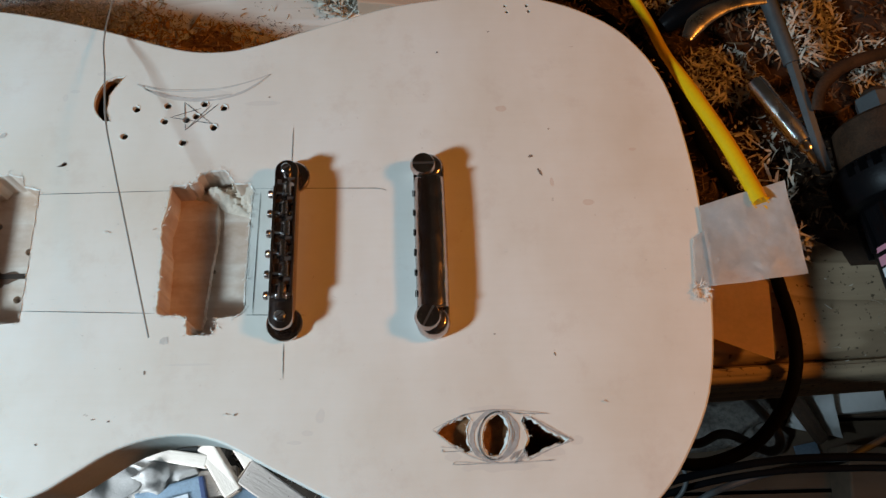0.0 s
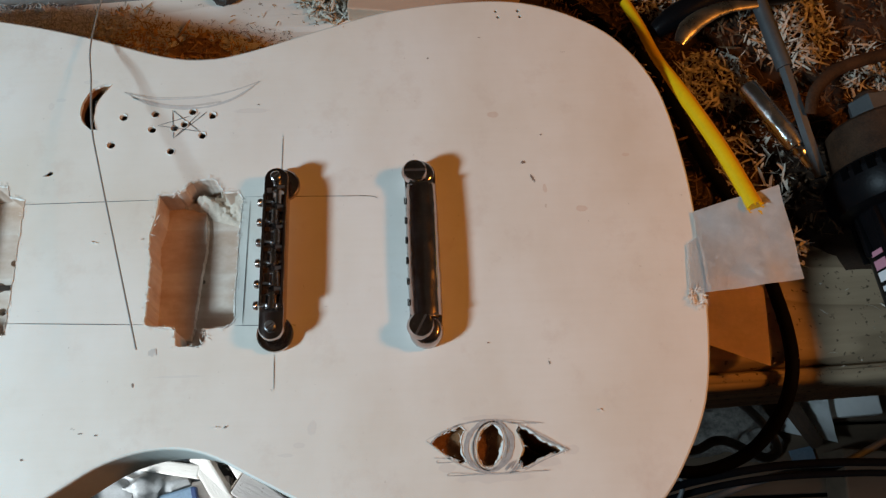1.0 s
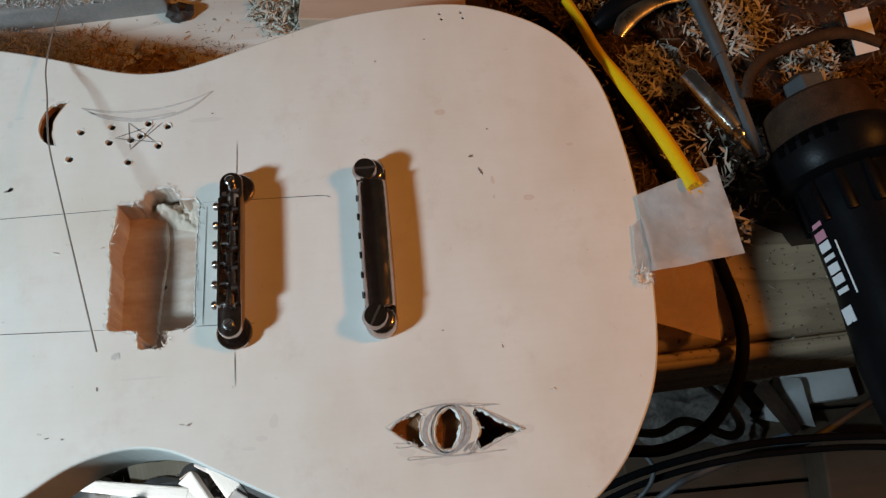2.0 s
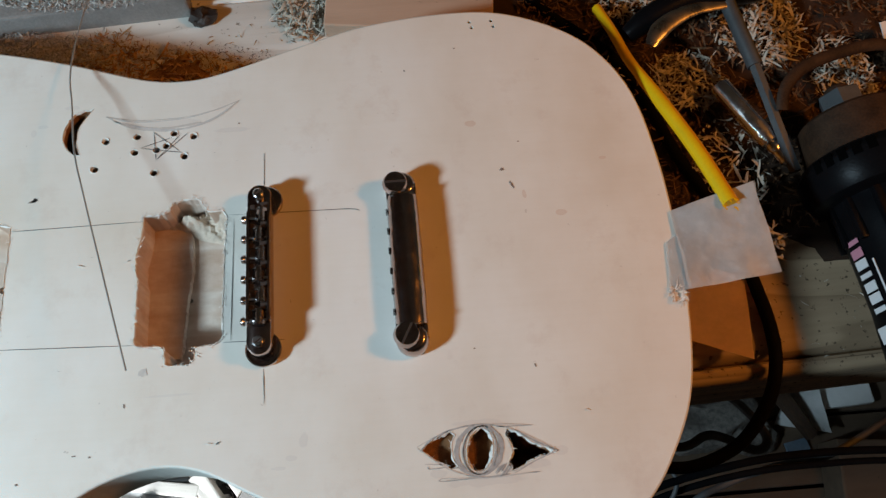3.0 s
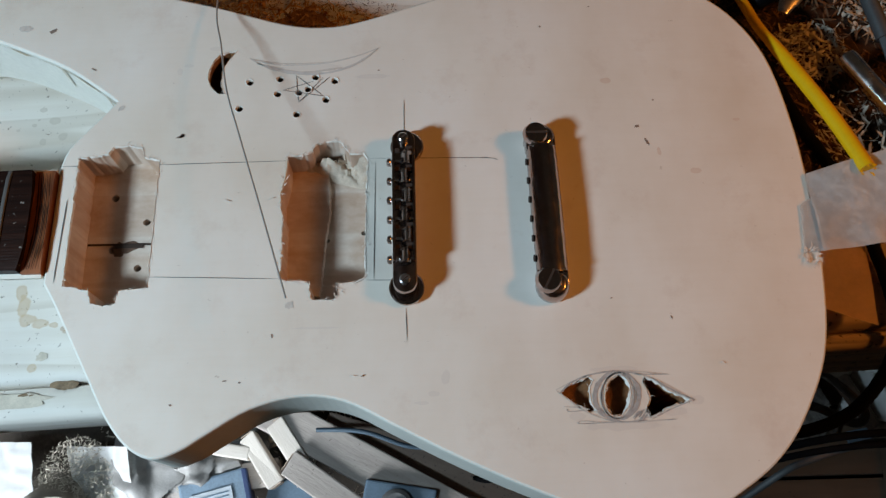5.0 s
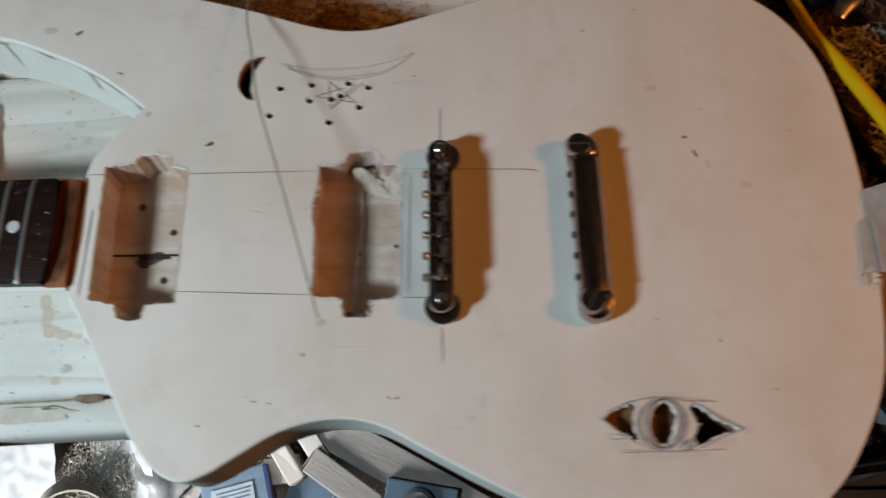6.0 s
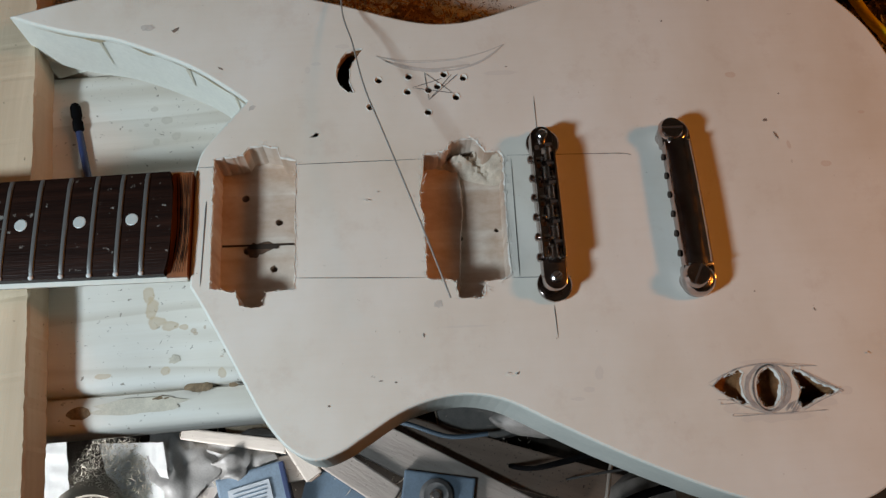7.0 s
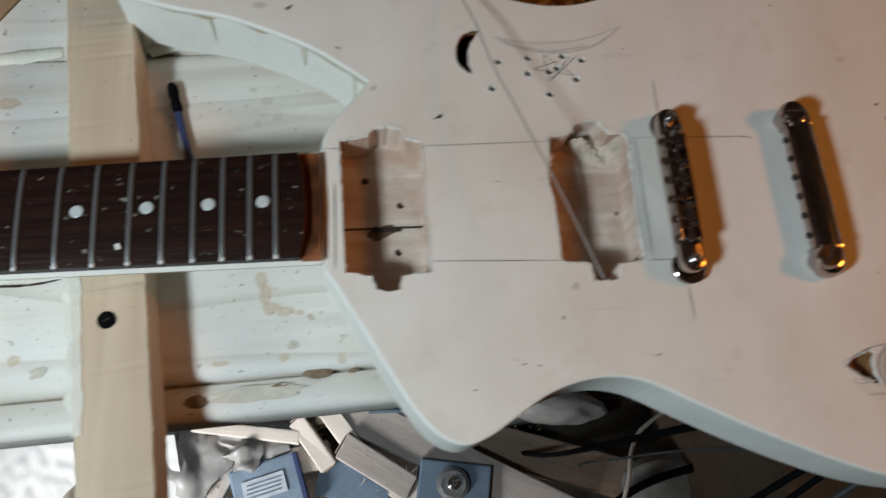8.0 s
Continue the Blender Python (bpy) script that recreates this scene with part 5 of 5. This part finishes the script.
sock = part("steel_socket", lathe(((0.0044, 0.0), (0.0058, 0.0008), (0.0062, 0.003), (0.0062, 0.040), (0.0052, 0.046), (0.0036, 0.047), (0.0042, 0.0485), (0.0042, 0.051), (0.0030, 0.053), (0.0034, 0.055), (0.0034, 0.0600), (0.0020, 0.0615)), Matrix.Translation((0.2605, 0.1160, BENCH + 0.0240)) @ pose(0, 0, 0, 0, 0, turn) @ pose(0, 0, 0, 88, 0, 0), 28), STEEL, smooth=True)
tagged(sock, "polished steel socket tube lying in the shavings", "socket")
rod = thing("grey_rod", "dull grey stepped steel punch leaning over the shavings", "punch")
part("thick_end", tube([(0.2700, 0.1620, 0.9900), (0.2790, 0.1200, 0.9860)], 0.0046, 16, 1), GREY_STEEL, rod, smooth=True)
part("thin_end", tube([(0.2788, 0.1210, 0.9860), (0.2905, 0.0550, 0.9780)], 0.0034, 6, 1), GREY_STEEL, rod)
grip = thing("curved_handle", "black curved tool handle with a worn bronze blade", "hand tool")
part("blade", tube([(0.2170, 0.1310, 0.9950), (0.2230, 0.1400, 0.9960), (0.2330, 0.1480, 0.9960), (0.2480, 0.1550, 0.9950), (0.2680, 0.1600, 0.9920)], [0.0030, 0.0056, 0.0052, 0.0042, 0.0036], 14, 6, flat=0.35), BRASS, grip, smooth=True)
part("handle", tube([(0.2100, 0.1500, 0.9800), (0.2220, 0.1560, 0.9860), (0.2420, 0.1640, 0.9900), (0.2680, 0.1680, 0.9900), (0.3000, 0.1780, 0.9850), (0.3300, 0.2000, 0.9800)], [0.0050, 0.0075, 0.0080, 0.0080, 0.0085, 0.0090], 14, 6), BLACK_PLASTIC, grip, smooth=True)

# Rotary cutting tool.
tool = thing("rotary_tool", "black handheld rotary cutting tool with a rusty collar", "power tool")
AX, AZ = 0.3300, BENCH + 0.036
along = lambda y: Matrix.Translation((AX, y, AZ)) @ pose(0, 0, 0, -90, 0, 0)


def turned(y0, y1, r0, r1, edge=0.002, sides=36):
    return lathe(((r0 - edge, 0.0), (r0, edge), (r1, (y1 - y0) - edge), (r1 - edge, y1 - y0)), along(y0), sides)


case = part("case", lathe(((0.020, -0.20), (0.026, -0.19), (0.0300, -0.165), (0.0310, -0.10), (0.0275, -0.06), (0.0270, -0.02), (0.0285, 0.0), (0.0240, 0.010)), along(0.022), 36), BLACK_PLASTIC, tool, smooth=True)
guard = part("guard", lathe(((0.0300, 0.0), (0.0355, 0.003), (0.0385, 0.010), (0.0385, 0.020), (0.0345, 0.025)), along(0.0200), 36), BLACK_PLASTIC, tool, smooth=True)
for k in range(12):
    a = 2 * math.pi * k / 12 + 0.15
    part("rib", box(AX + 0.0275 * math.cos(a), 0.010, AZ + 0.0275 * math.sin(a), 0.005, 0.026, 0.004, 0, 0.0012), BLACK_PLASTIC, guard, smooth=True)
part("collar", turned(0.0450, 0.0700, 0.0310, 0.0290, 0.002), RUST, tool, "rusty brown iron collar", smooth=True)
part("spindle", turned(0.0700, 0.0900, 0.0080, 0.0070, 0.001, 20), RUST, tool, smooth=True)
part("nut", turned(0.0740, 0.0860, 0.0120, 0.0120, 0.0008, 6), GREY_STEEL, tool, "grey hexagonal collet nut")
part("wire_guard", tube([(AX -0.0350, 0.0825, AZ +0.000), (AX -0.0316, 0.0931, AZ +0.006), (AX -0.0166, 0.1030, AZ +0.009), (AX +0.0097, 0.1078, AZ +0.010), (AX +0.0309, 0.1078, AZ +0.010), (AX +0.0519, 0.1000, AZ +0.006)], 0.0036, 10, 6, flat=0.5), RUST, tool, "rusty curved guard loop", smooth=True)
# No openings are cut: black plates paint the dark inside of the slots.
for k in range(5):
    a = radians(118 + 11 * k)
    part("air_slot", box(0, 0, 0, 0.0045, 0.0065, 0.0008), VENT_SHADE, guard).matrix_world = Matrix.Translation((AX, 0.0395, AZ)) @ pose(0, 0, 0, 0, 90 - math.degrees(a), 0) @ pose(0, 0, 0.0381)
for k in range(7):
    a = radians(177)
    y = -0.002 - k * 0.0062
    part("label_mark", box(0, 0, 0, 0.0092, 0.0050 if k % 3 else 0.0026, 0.0003), LABEL_PINK if k < 2 else LABEL_WHITE, case).matrix_world = Matrix.Translation((AX, y, AZ)) @ pose(0, 0, 0, 0, -(math.degrees(a) - 90), 0) @ pose(0, 0, 0.0279 + max(0, (-y - 0.045) * 0.045))
part("label_mark", box(0, 0, 0, 0.0010, 0.0300, 0.0003), LABEL_WHITE, case).matrix_world = Matrix.Translation((AX, -0.029, AZ)) @ pose(0, 0, 0, 0, -70, 0) @ pose(0, 0, 0.0278, 0, 0, 0)
part("label_badge", box(0, 0, 0, 0.0100, 0.0085, 0.0004), LABEL_WHITE, case).matrix_world = Matrix.Translation((AX, -0.0520, AZ)) @ pose(0, 0, 0, 0, -92, 0) @ pose(0, 0, 0.0288)
part("red_button", box(AX - 0.022, -0.118, AZ + 0.020, 0.014, 0.040, 0.008, 0, 0.002), RED, tool, "red plastic inlay")
tool.matrix_world = Matrix.Translation((AX - 0.004, 0.067, 0)) @ pose(0, 0, 0, 0, 0, 7) @ Matrix.Translation((-AX, -0.055, 0))
tagged(part("paper_scrap", box(0.3800, 0.1420, BENCH + 0.020, 0.016, 0.028, 0.0008, 12, tilt=20), WHITE_PAPER), "small white paper scrap among the shavings", "paper")
tagged(part("brown_stick", box(-0.3580, 0.1520, BENCH + 0.008, 0.0090, 0.060, 0.012, -35, 0.002), STRIP_WOOD), "short brown wooden stick on the bench", "stick")

# ---- clutter on the floor below the bench ----


def offcut(x, y, z, lx, ly, lz, turn, mat_, label, tilt=0.0, category="wood offcut"):
    ob = part("wood_offcut", box(0, 0, 0, lx, ly, lz, 0, 0.0025, jitter=0.002), mat_)
    for sgn in (-1, 1):
        part("end_grain", box(sgn * (lx / 2 + 0.0022), 0, 0, 0.0016, ly - 0.008, lz - 0.008, bevel=0.0006), END_GRAIN, ob, "darker sawn end grain")
    ob.matrix_world = pose(x, y, z, tilt, 0, turn)
    return tagged(ob, label, category, "offcuts below the bench")


offcut(-0.048, -0.051, 0.135, 0.42, 0.055, 0.03, -29, OFFCUT, "long grey dusty plank lying in the clutter")
offcut(0.150, -0.075, 0.100, 0.62, 0.060, 0.03, -18, timber("brown_plank", (0.30, 0.215, 0.165), (0.17, 0.11, 0.08), (6, 70, 70), 0.45, dirt=0.64), "long brown dusty plank lying in the clutter")
offcut(-0.2345, -0.0225, 0.135, 0.085, 0.026, 0.025, -57, PALE_OFFCUT, "short pale stick offcut in the clutter", 8)
offcut(-0.195, 0.000, 0.145, 0.075, 0.028, 0.02, -57, PALE_OFFCUT, "short pale stick offcut in the clutter", 8)
offcut(-0.142, -0.064, 0.150, 0.120, 0.036, 0.03, -35, OFFCUT, "dusty grey block offcut in the clutter")
offcut(-0.090, -0.105, 0.140, 0.060, 0.040, 0.03, -35, PALE_OFFCUT, "pale block offcut in the clutter")
offcut(-0.250, -0.043, 0.115, 0.080, 0.040, 0.02, 8, OFFCUT, "grey flat offcut in the clutter")
offcut(-0.330, 0.000, 0.135, 0.160, 0.020, 0.02, -10, PALE_OFFCUT, "long pale sliver of wood")
offcut(-0.365, -0.060, 0.105, 0.130, 0.024, 0.02, 62, OFFCUT, "grey narrow offcut in the clutter")
offcut(-0.270, 0.035, 0.090, 0.16, 0.08, 0.04, 15, STRIP_WOOD, "brown board end under the bench")
offcut(0.080, 0.030, 0.085, 0.20, 0.08, 0.03, 10, GREY_BOARD, "dark dusty board under the bench")

carton = thing("blue_box", "blue carton with a dark round fitting on it", "box")
part("carton", box(-0.031, -0.100, 0.130, 0.105, 0.070, 0.07, -10, 0.003), BLUE, carton)
part("ring", lathe(((0.021, 0), (0.024, 0.003), (0.024, 0.008), (0.018, 0.011), (0.014, 0.010), (0.010, 0.010)), pose(-0.033, -0.096, 0.1645), 28), DULL_RING, carton, smooth=True)
part("hub", lathe(((0.009, 0), (0.009, 0.012), (0.005, 0.016)), pose(-0.033, -0.096, 0.1660), 18), STEEL, carton, smooth=True)
pack = thing("blue_packet", "glossy pale blue packet with a printed panel", "packet")
part("packet", box(-0.300, -0.085, 0.120, 0.100, 0.085, 0.03, 14, 0.004), PALE_BLUE, pack)
part("printed_panel", box(-0.305, -0.080, 0.1365, 0.062, 0.030, 0.002, 14), plain("faded_panel", (0.50, 0.54, 0.58), 0.4, vary=0.3, scale=60), pack)
for k in range(4):
    part("print_bar", box(-0.306, -0.072 - 0.006 * k, 0.1380, 0.050, 0.0014, 0.001, 14), BLUE, pack)
part("packet_edge", box(-0.252, -0.075, 0.120, 0.008, 0.085, 0.034, 14, 0.002), DARK_BLUE, pack)
tagged(part("blue_sheet", box(-0.175, -0.080, 0.110, 0.110, 0.060, 0.006, -15, 0.001), BLUE), "dull dark blue card under the offcuts", "card")


def crumple(cx, cy, cz, sx, sy, sz, turn, mat_, name, label, category, rough=0.5, seed=0):
    """A crumpled bag or sheet with many facets."""
    bm = bmesh.new()
    bmesh.ops.create_icosphere(bm, subdivisions=5, radius=0.5)
    for v in bm.verts:
        s = 1 + rough * (noise.noise(v.co * 2.6 + Vector((seed, 0, 0))) - 0.8 * abs(noise.noise(v.co * 3.4 + Vector((0, seed, 0)))) - 0.12 * abs(noise.noise(v.co * 11 + Vector((0, seed, 3)))))
        v.co = Vector((v.co.x * sx * s, v.co.y * sy * s, max(v.co.z * sz * s, -sz * 0.4)))
    ob = part(name, bm, mat_, smooth=True)
    ob.matrix_world = pose(cx, cy, cz, 0, 0, turn)
    return tagged(ob, label, category)


CLOUDY = plain("cloudy_plastic", (0.27, 0.258, 0.245), 0.5, vary=0.3, scale=40, bump=0.0008)
DUSTY = plain("dusty_cloth", (0.24, 0.215, 0.19), 0.9, vary=0.8, scale=190, bump=0.006)
crumple(-0.330, -0.030, 0.110, 0.13, 0.09, 0.08, 10, CLOUDY, "plastic_bag", "crumpled cloudy plastic bag", "plastic bag", 0.5, 1)
crumple(-0.270, -0.005, 0.100, 0.10, 0.07, 0.06, 40, CLOUDY, "plastic_bag", "crumpled cloudy plastic bag", "plastic bag", 0.5, 4)
crumple(-0.415, -0.035, 0.115, 0.130, 0.140, 0.06, 20, CLOUDY, "plastic_bag", "crumpled cloudy plastic bag", "plastic bag", 0.45, 9)
for pts, lo, hi in ((((-0.545, 0.010), (-0.430, 0.000), (-0.415, -0.120), (-0.500, -0.130)), 0.100, 0.060), (((-0.700, 0.020), (-0.570, 0.010), (-0.560, -0.130), (-0.720, -0.130)), 0.110, 0.050)):
    tagged(part("white_wrapping", film(pts, 0.004, lambda u, v, lo=lo, hi=hi: lo + hi * u * (1 - v * 0.6), 26, 26), WHITE_PAPER, smooth=True), "bright white crumpled wrapping sheet on the floor", "wrapping", "wrapping below the bench")
tagged(part("cardboard_roll", lathe(((0.050, 0.0), (0.053, 0.0), (0.053, 0.10), (0.050, 0.10), (0.050, 0.004)), pose(-0.560, -0.075, 0.07, 25, 20, 0), 36), plain("grey_card", (0.42, 0.37, 0.31), 0.85), smooth=True), "short grey-brown cardboard roll on its end", "cardboard roll")
crumple(0.140, 0.010, 0.130, 0.16, 0.06, 0.06, -5, CLOUDY, "plastic_bottle", "shiny cloudy plastic bottle under the bench", "bottle", 0.15, 2)
crumple(0.405, -0.010, 0.475, 0.150, 0.085, 0.060, -8, DUSTY, "dusty_rag", "dusty grey rag on the crate", "rag", 0.5, 3)
crumple(0.470, 0.060, 0.475, 0.11, 0.06, 0.05, 20, DUSTY, "dusty_rag", "dusty grey rag on the crate", "rag", 0.5, 6)
crumple(0.320, -0.120, 0.140, 0.18, 0.10, 0.06, -12, GREY_BOARD, "grey_case", "dark grey plastic tool case with dust", "case", 0.15, 5)
tagged(part("white_card", box(0.562, 0.010, 0.462, 0.078, 0.036, 0.014, 3, 0.002), WHITE_PAPER), "plain white card box on the crate", "card box")
tagged(part("white_sheet", film(((0.514, 0.0295), (0.533, 0.018), (0.536, -0.0376), (0.482, -0.0205)), 0.004, lambda u, v: 0.460 + 0.02 * u), WHITE_PAPER), "bent white paper sheet on the crate", "paper")
tagged(part("blue_card", box(0.505, -0.050, 0.456, 0.026, 0.020, 0.004, 10), BLUE), "small blue card on the crate", "card")
tagged(part("bark_piece", box(0.500, -0.012, 0.478, 0.062, 0.014, 0.012, -62, 0.003, jitter=0.003), SHADED_DUST), "dark broken stick lying on the crate", "stick")
tagged(part("brown_carton", box(0.575, -0.090, 0.476, 0.10, 0.080, 0.045, -6, 0.003), DARK_WOOD), "dark brown carton on the crate", "carton")
crate = thing("storage_crate", "dark brown wooden crate below the bench end", "crate")
for k in range(5):
    part("lid_board", box(0.60, -0.13 + 0.078 * k, 0.445, 0.56, 0.074, 0.016, 0, 0.002), DARK_WOOD, crate)
for y in (-0.165, 0.215):
    part("side_panel", box(0.60, y, (FLOOR + 0.437) / 2, 0.56, 0.012, 0.437 - FLOOR), DARK_WOOD, crate)
for x in (0.326, 0.874):
    part("end_panel", box(x, 0.025, (FLOOR + 0.437) / 2, 0.012, 0.368, 0.437 - FLOOR), DARK_WOOD, crate)
for pts, r, mt, lb in (([(0.3000, 0.0000, 0.31), (0.2566, -0.0216, 0.30), (0.2250, -0.0400, 0.30), (0.2077, -0.0536, 0.30), (0.1946, -0.0761, 0.30), (0.1852, -0.1119, 0.30), (0.1820, -0.1500, 0.26)], 0.0030, WHITE_CORD, "thin white cord hanging below the bench"),
                       ([(0.10, -0.17, 0.70), (0.16, -0.125, 0.78), (0.218, -0.102, 0.80), (0.269, -0.090, 0.80), (0.333, -0.083, 0.80), (0.423, -0.086, 0.80), (0.56, -0.10, 0.78), (0.75, -0.08, 0.70), (0.95, 0.0, 0.50), (1.0, 0.0, 0.06)], 0.0028, RUBBER, "black cable slung below the bench"),
                       ([(0.12, -0.18, 0.70), (0.18, -0.130, 0.77), (0.225, -0.108, 0.785), (0.280, -0.095, 0.79), (0.345, -0.090, 0.79), (0.44, -0.094, 0.785), (0.58, -0.12, 0.76), (0.8, -0.1, 0.6), (1.0, -0.05, 0.06)], 0.0024, RUBBER, "black cable slung below the bench"),
                       ([(0.20, -0.16, 0.70), (0.257, -0.112, 0.78), (0.286, -0.099, 0.785), (0.331, -0.088, 0.78), (0.370, -0.084, 0.78), (0.425, -0.060, 0.78), (0.445, -0.052, 0.77), (0.55, -0.02, 0.70), (0.7, 0.0, 0.50), (0.72, 0.0, 0.46)], 0.0026, GREY_CORD, "dusty grey cable slung below the bench"),
                       ([(0.200, -0.060, 0.82), (0.237, -0.076, 0.85), (0.255, -0.071, 0.855), (0.268, -0.072, 0.85), (0.289, -0.082, 0.85), (0.299, -0.072, 0.845), (0.30, -0.04, 0.80), (0.29, 0.0, 0.72), (0.29, 0.02, 0.06)], 0.0030, GREY_CORD, "dusty grey cable slung below the bench"),
                       ([(0.225, -0.060, 0.80), (0.239, -0.077, 0.80), (0.249, -0.093, 0.80), (0.243, -0.108, 0.79), (0.225, -0.118, 0.77), (0.20, -0.11, 0.72), (0.18, -0.09, 0.5), (0.17, -0.08, 0.08)], 0.0017, GREY_CORD, "thin grey cord slung below the bench"),
                       ([(-0.15, 0.015, 0.17), (-0.08, 0.010, 0.175), (-0.01, -0.012, 0.16), (0.05, -0.01, 0.15)], 0.0035, plain("slate_cord", (0.07, 0.11, 0.15), 0.6), "blue cable on the planks"),
                       ([(0.15, -0.19, 0.15), (0.22, -0.13, 0.17), (0.32, -0.10, 0.19), (0.45, -0.10, 0.21)], 0.006, RUBBER, "black cable on the floor")):
    tagged(part("cable", tube(pts, r, 10, 8), mt, smooth=True), lb, "cable")
shavings(-0.22, -0.06, 0.36, 0.16, 420, FLOOR + 0.03, 0.05, 0.02, PALE_SHAVING, "pale chips and shavings on the floor")
shavings(-0.510, -0.06, 0.060, 0.08, 1500, 0.13, 0.03, 0.009, PALE_SHAVING, "pale chips and shavings on the floor")
